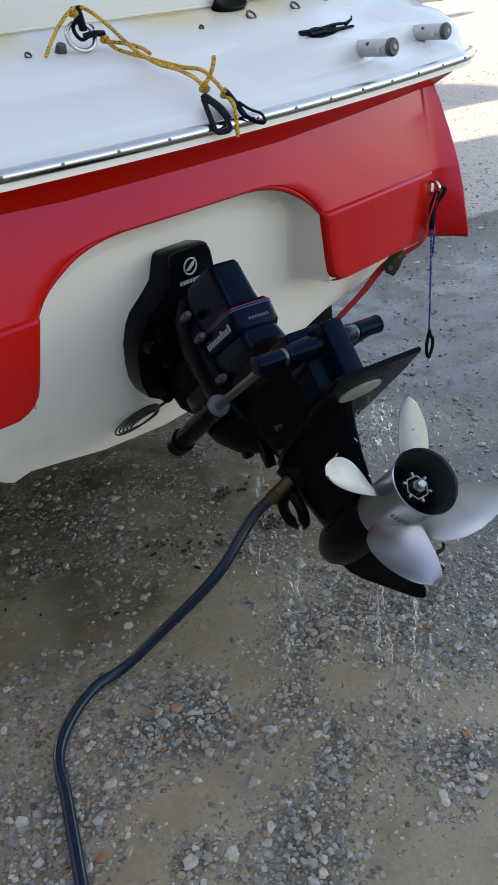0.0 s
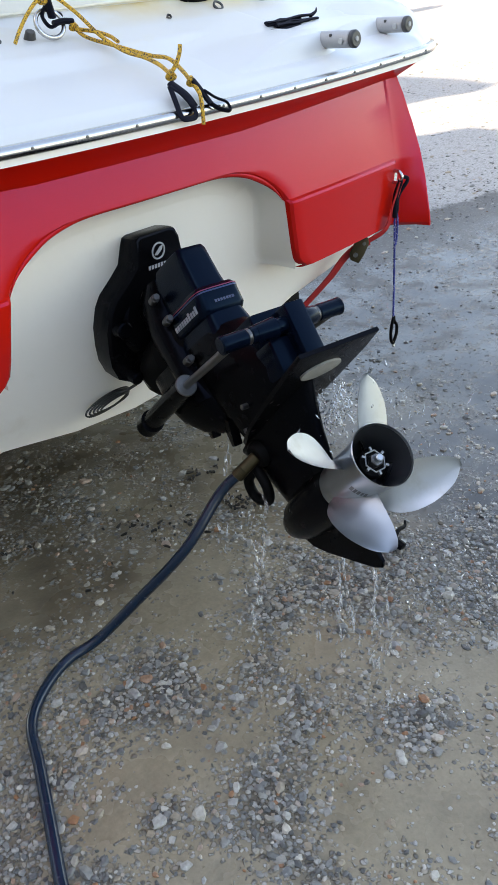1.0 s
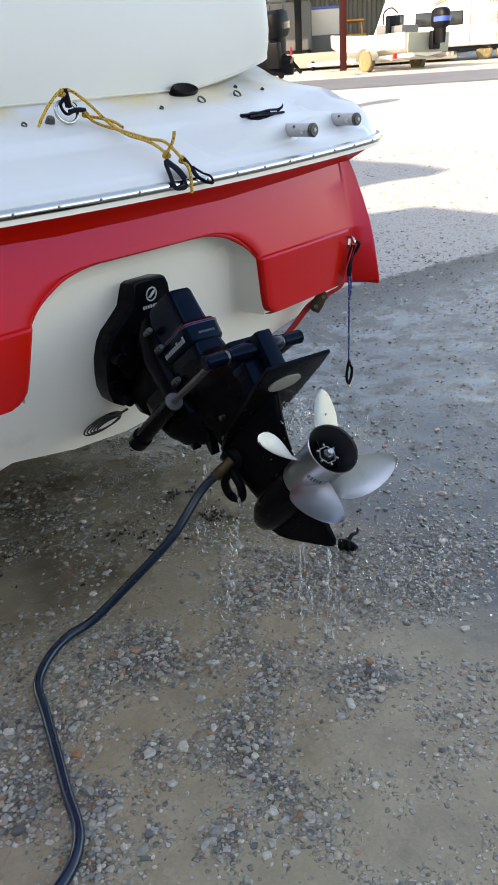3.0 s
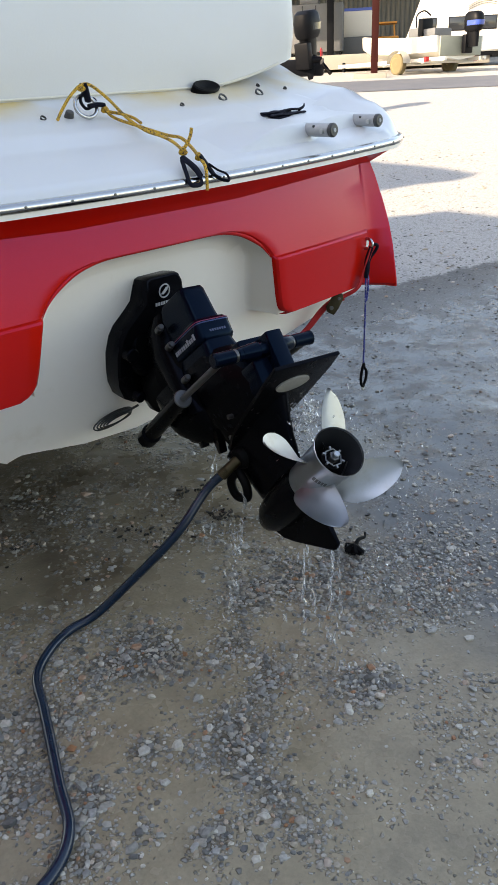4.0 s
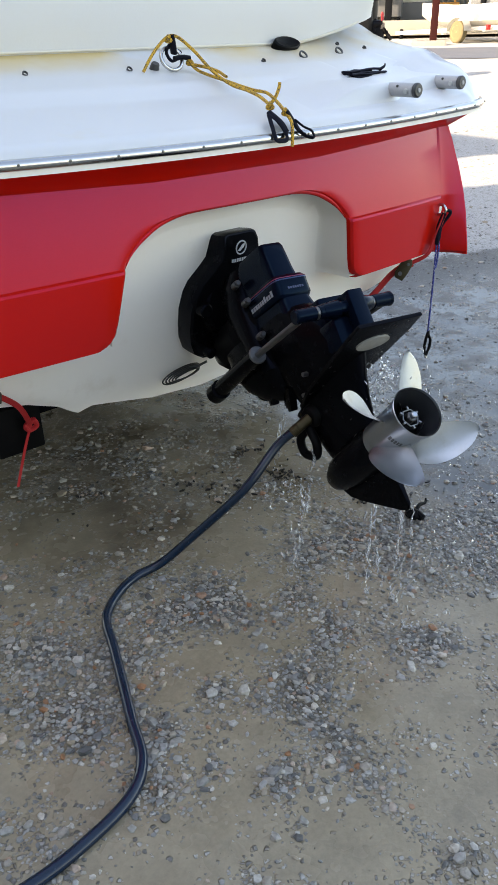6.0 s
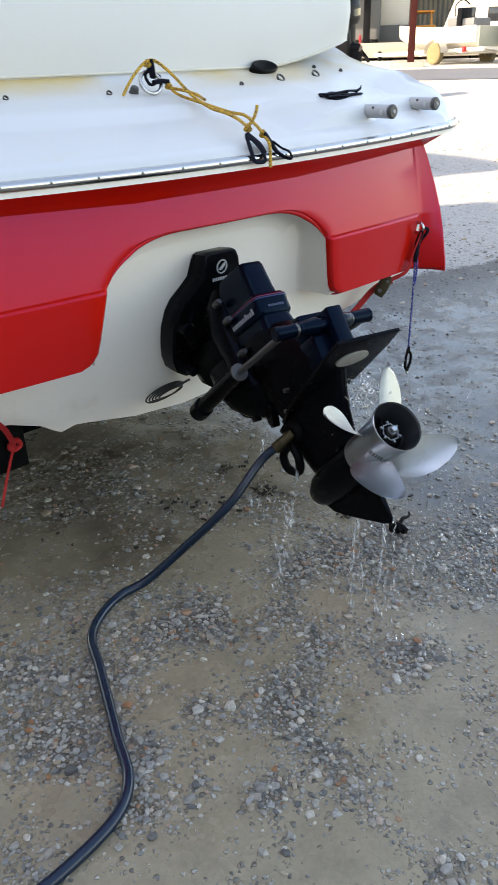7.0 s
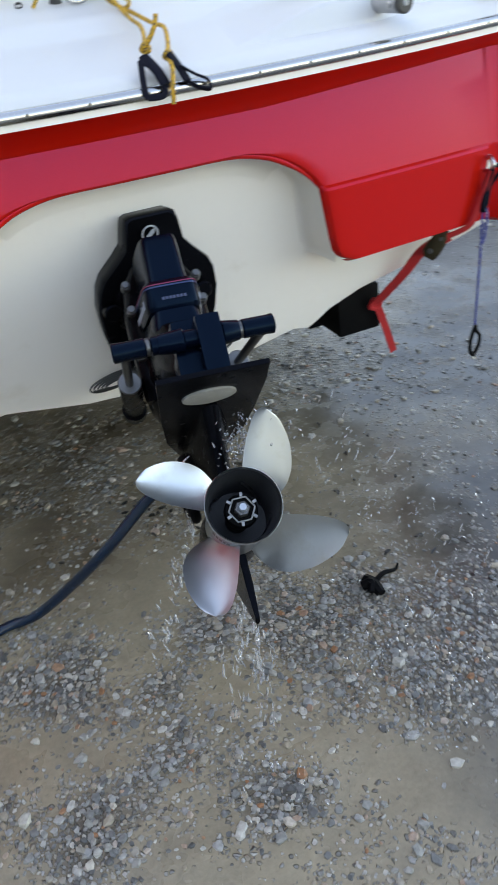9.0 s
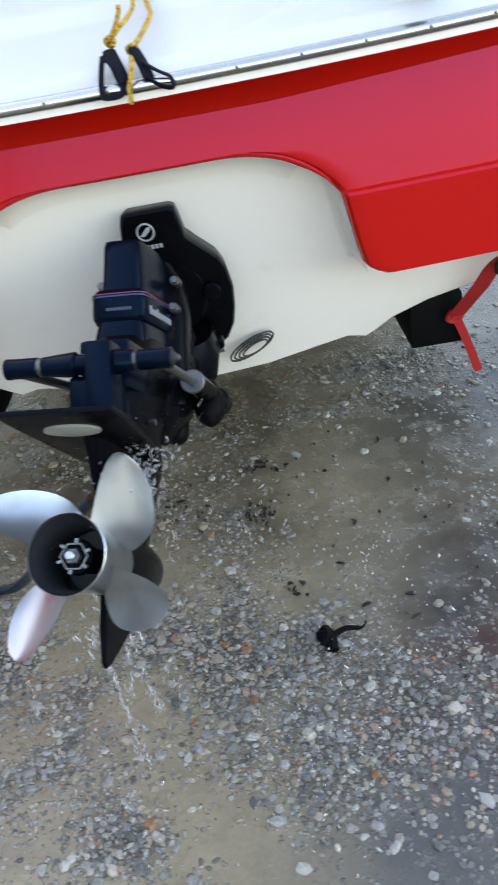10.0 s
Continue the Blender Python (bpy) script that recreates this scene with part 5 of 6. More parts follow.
def black_strap():
    """A folded dark strap lying on the deck."""
    st = empty("folded_strap", "folded navy webbing strap lying on the white deck", "strap", BOAT)
    rng = random.Random(3)
    for k in range(7):
        bm = bmesh.new()
        pts = []
        lo, hi = rng.uniform(0.0, 0.28), rng.uniform(0.68, 0.95)
        off = 0.009 * (k % 4 - 1.5)
        for f in (0, 0.25, 0.5, 0.75, 1.0):
            g = lo + (hi - lo) * f
            x = 0.588 + 0.245 * g
            y = 2.045 + 0.015 * g + off + rng.uniform(-0.003, 0.003)
            pts.append((x, y, deck_z(x, y - trim_y(x)) + 0.007 + 0.008 * (k // 4) + rng.uniform(0, 0.003)))
        tube(bm, pts, 0.0085, seg=8, n=5, flat=0.45)
        part("strap_fold", bm, WEB, st)
    bm = bmesh.new()
    x = 0.80
    tube(bm, [(x, 2.060, deck_z(x, 2.072 - trim_y(x)) + 0.008), (x + 0.03, 2.066, deck_z(x, 2.075 - trim_y(x)) + 0.014), (x + 0.05, 2.08, deck_z(x, 2.08 - trim_y(x)) + 0.018)], lambda f: 0.006 - 0.004 * f, seg=8, n=5)
    part("strap_end", bm, WEB, st)


black_strap()


def hanging_cord():
    """A blue and white cord with a black clip, hung from the stern eye."""
    hc = empty("hanging_cord", "blue and white cord with black hook hanging from stern eye", "cord")
    eye = BOAT @ Vector((0.945, y_face(0.945, 0.79) - 0.038, 0.78))
    p = lambda z, dx=0.0, dy=0.0: (2.158 + dx, 1.86 + dy, z)
    bm = bmesh.new()
    tube(bm, [eye, p(0.76, 0.006), p(0.72), p(0.69)], 0.010, seg=10, n=6, flat=0.6)
    tube(bm, [eye + Vector((0, 0, 0.012)), eye + Vector((0.02, -0.012, 0.0)), p(0.755, 0.02), p(0.71, 0.012), p(0.70, 0.004)], 0.006, seg=8, n=6)
    part("upper_clip", bm, WEB, hc, "black webbing loop")
    bm = bmesh.new()
    tube(bm, [p(0.72), p(0.60, 0.001), p(0.48), p(0.36, -0.002), p(0.345)], 0.0034, seg=8, n=6)
    tube(bm, [p(0.72, 0.004), p(0.68, 0.016), p(0.62, 0.012), p(0.60, 0.006)], 0.0036, seg=8, n=6)
    part("cord", bm, BROPE, hc)
    bm = bmesh.new()
    tube(bm, [p(0.355), p(0.335, 0.004), p(0.315, 0.018), p(0.285, 0.016), p(0.262, 0.003), p(0.256, -0.002), p(0.27, -0.013), p(0.30, -0.015), p(0.33, -0.008), p(0.35)], 0.0056, seg=10, n=6)
    part("hook", bm, RUBBER, hc, "black plastic hook")
    bm = bmesh.new()
    tube(bm, [p(0.262, 0.002), p(0.250, 0.006), p(0.243, 0.0), p(0.250, -0.006), p(0.262, -0.002)], 0.003, seg=8, n=5)
    part("hook_wire", bm, BOLT, hc)


hanging_cord()


def tie_down(side):
    """A red ratchet strap from the stern eye down to the trailer."""
    td = empty("tie_down_strap", "red webbing tie-down strap with a worn brass ratchet", "strap", BOAT, group="tie-down straps")
    s = side
    k = 0.0 if s > 0 else 0.105
    def ribbon(pts, w, name, mt, n=6):
        c = catmull(pts, n)
        bm = bmesh.new()
        loops = []
        for i, q in enumerate(c):
            d = (c[min(i + 1, len(c) - 1)] - c[max(i - 1, 0)]).normalized()
            a = d.cross(Vector((0, 1, 0.3))).normalized() * w
            nrm = d.cross(a).normalized() * 0.0015
            loops.append([q - a - nrm, q + a - nrm, q + a + nrm, q - a + nrm])
        rings(bm, loops)
        return part(name, bm, mt, td)
    ribbon([(s * 0.945, 1.845, 0.775), (s * 0.925, 1.862, 0.70), (s * 0.90, 1.873, 0.635), (s * 0.85, 1.905, 0.605)], 0.010, "webbing", REDWEB)
    ribbon([(s * 0.85, 1.905, 0.605), (s * 0.80, 1.955, 0.565), (s * (0.775 - k * 0.6), 2.02, 0.48), (s * (0.745 - k), 2.13, 0.36)], 0.022 if s > 0 else 0.008, "webbing", REDWEB)
    ribbon([(s * (0.745 - k), 2.13, 0.36), (s * (0.765 - k), 2.135, 0.31), (s * (0.79 - k), 2.14, 0.24), (s * (0.815 - k), 2.145, 0.165)], 0.012 if s > 0 else 0.004, "loose_tail", REDWEB)
    u = Vector((s * 0.50, -0.28, 0.82)).normalized()
    nrm = Vector((s * -0.72, -0.66, 0.22))
    nrm = (nrm - u * nrm.dot(u)).normalized()
    m = Matrix((nrm.cross(u), u, nrm)).transposed().to_4x4()
    m.translation = (s * 0.825, 1.925, 0.583)
    cheek = [(-0.020, -0.040), (0.008, -0.043), (0.022, -0.028), (0.021, 0.012), (0.014, 0.040), (-0.006, 0.044), (-0.018, 0.030), (-0.022, -0.010)]
    bm = bmesh.new()
    plate(bm, cheek, 0.004, m @ Matrix.Translation((0, 0, 0.016)), bevel=0.001)
    plate(bm, cheek, 0.004, m @ Matrix.Translation((0, 0, -0.020)), bevel=0.001)
    r = part("ratchet", bm, BRASS, td, "worn brass ratchet buckle")
    for px, py, rr in ((0.002, -0.022, 0.008), (-0.004, 0.022, 0.006)):
        bm = bmesh.new()
        rod(bm, m @ Vector((px, py, -0.024)), m @ Vector((px, py, 0.0235)), rr, seg=14, rim=0.001)
        part("ratchet_pin", bm, DULLBOLT, r)
    bm = bmesh.new()
    box(bm, (0.002, 0.012, -0.016), (0.030, 0.075, 0.012), 0.006, m)
    part("ratchet_handle", bm, RUBBER, r)
    bm = bmesh.new()
    tube(bm, [(s * (0.735 - k), 2.13, 0.375), (s * (0.76 - k), 2.132, 0.36), (s * (0.75 - k), 2.135, 0.342), (s * (0.725 - k), 2.135, 0.35), (s * (0.735 - k), 2.13, 0.375)], 0.008, seg=8, n=5)
    part("strap_knot", bm, REDWEB, td)


tie_down(1)
tie_down(-1)


def wire_coil():
    """A small coil of wire tucked behind the ram."""
    wc = empty("wire_coil", "thin coil of grey wire hooked on the transom", "wire", BOAT)
    for s, n in ((-1, 5), (1, 4)):
        for k in range(n):
            bm = bmesh.new()
            c = Vector((-0.012 + s * (0.122 if s < 0 else 0.185), y_transom(0.42) - 0.03, 0.400 if s < 0 else 0.412))
            w, h = (0.076 - 0.007 * k, 0.021 - 0.003 * k) if s < 0 else (0.062 - 0.009 * k, 0.024 - 0.0035 * k)
            tl = 0.12 * s if s < 0 else 0.42
            pts = [c + Vector((w * math.cos(a) + 0.003 * k, -0.004 * k, h * math.sin(a) + tl * w * math.cos(a) * s)) for a in [2 * math.pi * q / 14 for q in range(15)]]
            tube(bm, pts, 0.0027, seg=6, n=3)
            part("wire_loop", bm, WIRE, wc)
        bm = bmesh.new()
        tube(bm, [(-0.012 + s * 0.11, y_transom(0.42) - 0.03, 0.415), (-0.012 + s * 0.07, y_transom(0.43) - 0.045, 0.418), (-0.012 + s * 0.04, y_transom(0.43) - 0.06, 0.43)], 0.004, seg=6, n=4)
        part("wire_end", bm, WIRE, wc)


wire_coil()


# ---- trailer under the boat ----
def trailer():
    tr = empty("boat_trailer", "black steel boat trailer with carpeted bunks", "trailer", BOAT)
    P = lambda name, bm, mt, par=tr, label="": part(name, bm, mt, par, label)
    for s in (1, -1):
        bm = bmesh.new()
        bx = 0.70 if s > 0 else 0.665
        box(bm, (s * bx - 0.075, 2.16, 0.262), (s * bx + 0.075, 6.2, 0.415), 0.008)
        P("bunk", bm, RUBBER, label="black carpeted bunk")
        bm = bmesh.new()
        box(bm, (s * 0.70 - 0.04, 2.45, 0.18), (s * 0.70 + 0.04, 7.0, 0.264), 0.006)
        P("frame_rail", bm, BLACK)
        bm = bmesh.new()
        lathe(bm, [(-0.10, 0.20), (-0.10, 0.28), (-0.08, 0.31), (0.08, 0.31), (0.10, 0.28), (0.10, 0.20)], pose(s * 1.0, 4.9, 0.31 + 0.0, 0, 0, 90), seg=36, cap=True)
        w = P("wheel", bm, RUBBER, label="black trailer tyre")
        bm = bmesh.new()
        lathe(bm, [(-0.07, 0.198), (-0.02, 0.18), (-0.03, 0.06), (-0.08, 0.05), (-0.08, 0.001)], pose(s * 1.0, 4.9, 0.31, 0, 0, 90), seg=28)
        P("rim", bm, BOLT, w)
    bm = bmesh.new()
    box(bm, (-0.9, 4.85, 0.26), (0.9, 4.95, 0.34), 0.006)
    P("axle", bm, BLACK)
    bm = bmesh.new()
    box(bm, (-0.8, 2.6, 0.16), (0.8, 2.68, 0.24), 0.006)
    P("cross_member", bm, BLACK)


trailer()


# ---- dark wet leaf litter under the drive ----
def litter():
    rng = np.random.default_rng(21)
    V, F = [], []
    for cx, cy, n, sd in ((1.36, 1.85, 34, 0.032), (1.44, 1.54, 10, 0.012), (1.41, 2.06, 20, 0.035), (1.08, 2.03, 18, 0.05), (1.16, 1.88, 14, 0.04), (1.7, 2.0, 16, 0.2), (1.9, 1.7, 14, 0.2), (0.8, 2.1, 14, 0.15)):
        for _ in range(n):
            x, y = cx + rng.normal() * sd, cy + rng.normal() * sd
            a, ln, w = rng.uniform(0, 6.28), 0.004 + 0.012 * rng.random() ** 3, rng.uniform(0.002, 0.006)
            c, s = math.cos(a), math.sin(a)
            z = rise(x, y) + 0.010 * noise.noise((x * 1.7, y * 1.7, 0)) + 0.006
            k = len(V)
            for u, v, q in ((-1, 0, 0), (-0.3, 1, 0.002), (0.5, 0.8, 0.003), (1, 0, 0.001), (0.4, -0.9, 0.002), (-0.4, -0.8, 0.001)):
                V.append((x + c * u * ln - s * v * w, y + s * u * ln + c * v * w, z + q + rng.uniform(0, 0.003)))
            for u, v in ((-0.6, 0), (0.6, 0)):
                V.append((x + c * u * ln, y + s * u * ln, z - 0.004))
            F += [(k, k + 1, k + 2, k + 3, k + 4, k + 5), (k, k + 1, k + 6), (k + 1, k + 2, k + 7, k + 6), (k + 2, k + 3, k + 7), (k + 3, k + 4, k + 7), (k + 4, k + 5, k + 6, k + 7), (k + 5, k, k + 6)]
    me = bpy.data.meshes.new("leaf_litter")
    me.from_pydata(V, [], F)
    me.materials.append(mat("wet_black_leaves", (0.012, 0.010, 0.008), 0.4, vary=0.3, scale=60))
    tagged(new("leaf_litter", me), "black wet leaf scraps scattered on the mud", "leaves", kind="stuff")


litter()


# ---- the fallen black stick ----
def stick():
    bm = bmesh.new()
    tube(bm, [(1.480, 1.385, 0.016), (1.490, 1.36, 0.02), (1.492, 1.33, 0.012)], lambda f: 0.017 - 0.004 * f, seg=8, n=5)
    tube(bm, [(1.465, 1.372, 0.016), (1.485, 1.362, 0.026), (1.475, 1.345, 0.012)], 0.012, seg=8, n=5)
    tube(bm, [(1.49, 1.36, 0.022), (1.525, 1.372, 0.03), (1.56, 1.375, 0.024), (1.575, 1.385, 0.03)], lambda f: 0.008 - 0.005 * f, seg=8, n=6)
    tagged(part("stick", bm, RUBBER), "broken wet black stick lying on the gravel", "stick")


stick()

# ---- an unseen wall left of the camera, added to cast the shade over the boat ----
CLAD = mat("pale_cladding", (0.40, 0.41, 0.42), 0.6, vary=0.2, scale=0.8, bump=0.1)
bm = bmesh.new()
# top edge cut so that its shadow ends where the yard turns sunlit
prof = [(-14, -0.5), (16, -0.5), (16, 7.8), (8.5, 7.84), (7.9, 7.73), (8.07, 7.41), (8.09, 6.3), (7.03, 6.35), (6.85, 6.66), (-14, 6.75)]
lo = [bm.verts.new((-4.5, y, z)) for y, z in prof]
hi = [bm.verts.new((-4.9, y, z)) for y, z in prof]
bm.faces.new(lo)
bm.faces.new(hi[::-1])
for i in range(len(prof)):
    j = (i + 1) % len(prof)
    bm.faces.new((lo[i], lo[j], hi[j], hi[i]))
tagged(part("shade_wall_west", bm, CLAD, smooth=False), "plain pale clad wall, unseen, added to shade the boat", "wall", kind="structure")

# ---- the far side of the yard ----
FARYAW = math.degrees(math.atan2(-0.8, 0.6))


def spot(x, y, z=None):
    """A pose facing the yard: local x along the sheds, local y away."""
    return pose(x, y, rise(x, y) if z is None else z, 0, 0, FARYAW)


# the lane lies in shade, which is put into this dark bluish colour
ASPHALT = mat("worn_shaded_asphalt", (0.055, 0.063, 0.08), 0.8, vary=0.25, scale=1.2, tint=(0.13, 0.13, 0.13), bump=0.4, bump_scale=60)
CONCRETE = mat("pale_concrete", (0.24, 0.225, 0.19), 0.8, vary=0.2, scale=1.0, bump=0.2)
RUSTRED = mat("red_oxide_steel", (0.030, 0.006, 0.005), 0.6, spec=0.1, vary=0.3, scale=5)
DARKSTEEL = mat("dark_steel", (0.004, 0.0045, 0.006), 0.45, vary=0.3, scale=5, spec=0.1)
# the shed wall's shaded and sunlit parts are put into two sheet colours
SHEET = mat("shaded_grey_green_sheet", (0.07, 0.075, 0.07), 0.55, vary=0.25, scale=0.7, tint=(0.045, 0.047, 0.045))
TANSHEET = mat("sunlit_tan_sheet", (0.42, 0.36, 0.25), 0.55, vary=0.2, scale=0.9)
GREYBOX = mat("grey_painted_steel", (0.10, 0.105, 0.11), 0.55, vary=0.3, scale=1.5)
WHITEPAINT = mat("white_paint", (0.60, 0.58, 0.52), 0.4, vary=0.12, scale=1.2)
DARKGLASS = mat("dark_window_glass", (0.02, 0.022, 0.025), 0.08, vary=0.1, scale=2)
BLUEPAINT = mat("blue_paint", (0.03, 0.07, 0.32), 0.35, vary=0.15, scale=3)
ORANGE = mat("orange_paint", (0.62, 0.25, 0.03), 0.5, vary=0.2, scale=4)
TYRE = mat("tan_tyre", (0.16, 0.125, 0.06), 0.85, vary=0.3, scale=12)
# the yellow of sun on the wheel is put into the rim's colour
TANRIM = mat("sunlit_rim", (0.50, 0.39, 0.17), 0.6, vary=0.3, scale=10)
GREYHULL = mat("grey_green_hull", (0.24, 0.25, 0.20), 0.45, vary=0.25, scale=2)
SWOOSH = mat("brown_decal", (0.16, 0.13, 0.11), 0.4, vary=0.15, scale=2)


def road():
    bm = bmesh.new()
    d, r = Vector((0.8, 0.6)), Vector((0.6, -0.8))
    rows = []
    for s in [17.75 + 0.45 * i for i in range(11)]:
        row = []
        for i in range(41):
            q = -40 + 2.0 * i
            p = d * (s + 0.012 * q) + r * q
            row.append(bm.verts.new((p.x, p.y, rise(p.x, p.y) + 0.008)))
        rows.append(row)
    for a, b in zip(rows, rows[1:]):
        for i in range(40):
            bm.faces.new((a[i], a[i + 1], b[i + 1], b[i]))
    tagged(part("road", bm, ASPHALT), "grey worn asphalt lane across the yard, shade in its colour", "road", kind="structure")


road()


def post(name, x, y, w, h, mt, label, z=None):
    """A rolled steel column: two flanges, a web and a base plate on a concrete pad."""
    p = empty(name, label, "post", spot(x, y, z))
    for s in (1, -1):
        bm = bmesh.new()
        box(bm, (-w / 2, s * w * 0.45 - 0.012, 0), (w / 2, s * w * 0.45 + 0.012, h), 0.002)
        part("flange", bm, mt, p)
    bm = bmesh.new()
    box(bm, (-0.01, -w * 0.45, 0), (0.01, w * 0.45, h))
    part("web", bm, mt, p)
    bm = bmesh.new()
    box(bm, (-0.55, -0.35, -0.1), (0.35, 0.35, 0.11), 0.03)
    part("footing", bm, CONCRETE, p, "pale concrete footing")


post("steel_post", 18.85, 14.71, 0.19, 5.2, RUSTRED, "red oxide steel shed post on a concrete footing")
post("steel_post", 24.17, 20.86, 0.24, 5.2, DARKSTEEL, "dark steel shed post on a concrete footing", 2.44)


def corrugated(name, x0, x1, z1, m, mt, label):
    bm = bmesh.new()
    n = int((x1 - x0) / 0.05)
    rows = [[], []]
    for i in range(n + 1):
        x = x0 + (x1 - x0) * i / n
        y = 0.02 * (1 if (i // 2) % 2 else -1)
        rows[0].append(bm.verts.new((x, y, -0.3)))
        rows[1].append(bm.verts.new((x, y, z1)))
    for i in range(n):
        bm.faces.new((rows[0][i], rows[0][i + 1], rows[1][i + 1], rows[1][i]))
    return tagged(part(name, bm, mt, m=m, smooth=False), label, "wall", kind="structure")


corrugated("wall_shed", -8, 5, 5.2, spot(30.2, 23.0, 2.42), SHEET, "grey-green corrugated shed wall, darkened as in shade")
corrugated("wall_shed_end", -3.6, 0.0, 5.2, spot(25.6, 25.3, 2.42), TANSHEET, "corrugated sheet wall, coloured tan as in sun")
# roof out of sight, added to keep the sun off the shed wall
bm = bmesh.new()
box(bm, (-9, -10.5, 5.2), (4.5, 1.0, 5.35), 0.02)
tagged(part("shed_shade_roof", bm, SHEET, m=spot(30.2, 23.0, 2.42)), "plain metal roof, unseen, added to shade the open shed", "roof", kind="structure")
bm = bmesh.new()
box(bm, (-9, -9.0, -0.4), (3.5, 0.5, 0.05), 0.02)
tagged(part("shed_slab", bm, CONCRETE, m=spot(30.2, 23.0, 2.43)), "pale concrete shed floor slab", "slab", kind="structure")


def steel_cabinet():
    c = empty("steel_cabinet", "grey painted steel cabinet on short legs in the shed", "cabinet", spot(24.6, 21.9, 2.58))
    bm = bmesh.new()
    box(bm, (-1.0, -0.5, 0.15), (1.0, 0.5, 1.75), 0.03)
    part("body", bm, GREYBOX, c)
    for x in (-0.5, 0.0, 0.5):
        bm = bmesh.new()
        box(bm, (x - 0.012, -0.515, 0.2), (x + 0.012, -0.498, 1.7))
        part("seam", bm, DARKSTEEL, c)
    bm = bmesh.new()
    box(bm, (-0.6, -0.4, 1.75), (0.1, 0.4, 1.95), 0.05)
    part("hood", bm, GREYBOX, c)
    for x in (-0.9, 0.9):
        for y in (-0.42, 0.42):
            bm = bmesh.new()
            box(bm, (x - 0.04, y - 0.04, -0.3), (x + 0.04, y + 0.04, 0.16))
            part("leg", bm, DARKSTEEL, c)


steel_cabinet()


def white_board():
    b = empty("white_board", "white panel with a blue top edge over a grey bench", "board", spot(26.3, 21.4, 2.55))
    bm = bmesh.new()
    box(bm, (-0.62, -0.03, 0.72), (0.62, 0.03, 1.60), 0.01)
    part("panel", bm, WHITEPAINT, b)
    bm = bmesh.new()
    box(bm, (-0.62, -0.036, 1.602), (0.62, 0.036, 1.70), 0.01)
    part("top_edge", bm, BLUEPAINT, b, "blue top edge")
    bm = bmesh.new()
    box(bm, (-0.75, -0.3, 0.05), (0.75, 0.45, 0.70), 0.03)
    part("bench", bm, GREYBOX, b)
    for x in (-0.65, -0.2, 0.25, 0.65):
        bm = bmesh.new()
        box(bm, (x - 0.03, -0.25, -0.35), (x + 0.03, -0.19, 0.06))
        part("leg", bm, DARKSTEEL, b)


white_board()


def utility_cart():
    c = empty("utility_cart", "orange yellow utility cart parked in the shed", "cart", spot(28.6, 21.7, 2.95))
    for x in (-0.38, 0.38):
        for y in (-0.3, 0.3):
            bm = bmesh.new()
            rod(bm, (x, y, 0.3), (x * 0.9, y, 0.85), 0.03, seg=8)
            part("roof_post", bm, ORANGE, c)
            bm = bmesh.new()
            rod(bm, (x - 0.06, y, 0.02), (x + 0.06, y, 0.02), 0.16, seg=16, rim=0.03)
            part("tyre", bm, TYRE, c)
    bm = bmesh.new()
    box(bm, (-0.45, -0.4, 0.83), (0.45, 0.4, 0.90), 0.02)
    part("roof", bm, ORANGE, c)
    bm = bmesh.new()
    box(bm, (-0.48, -0.4, 0.10), (0.55, 0.4, 0.38), 0.06)
    part("body", bm, ORANGE, c)


utility_cart()


def wheel_at(parent, x, y, z, r, w, rim_mat):
    bm = bmesh.new()
    lathe(bm, [(-w / 2, r * 0.6), (-w / 2, r * 0.88), (-w * 0.35, r), (w * 0.35, r), (w / 2, r * 0.88), (w / 2, r * 0.6)], Matrix.Translation((x, y, z)), seg=28, cap=True)
    t = part("tyre", bm, TYRE, parent)
    bm = bmesh.new()
    lathe(bm, [(-w / 2 - 0.004, r * 0.60), (-w * 0.3, r * 0.5), (-w * 0.35, r * 0.25), (-w / 2, r * 0.18), (-w / 2, 0.001)], Matrix.Translation((x, y, z)), seg=20)
    part("rim", bm, rim_mat, t)


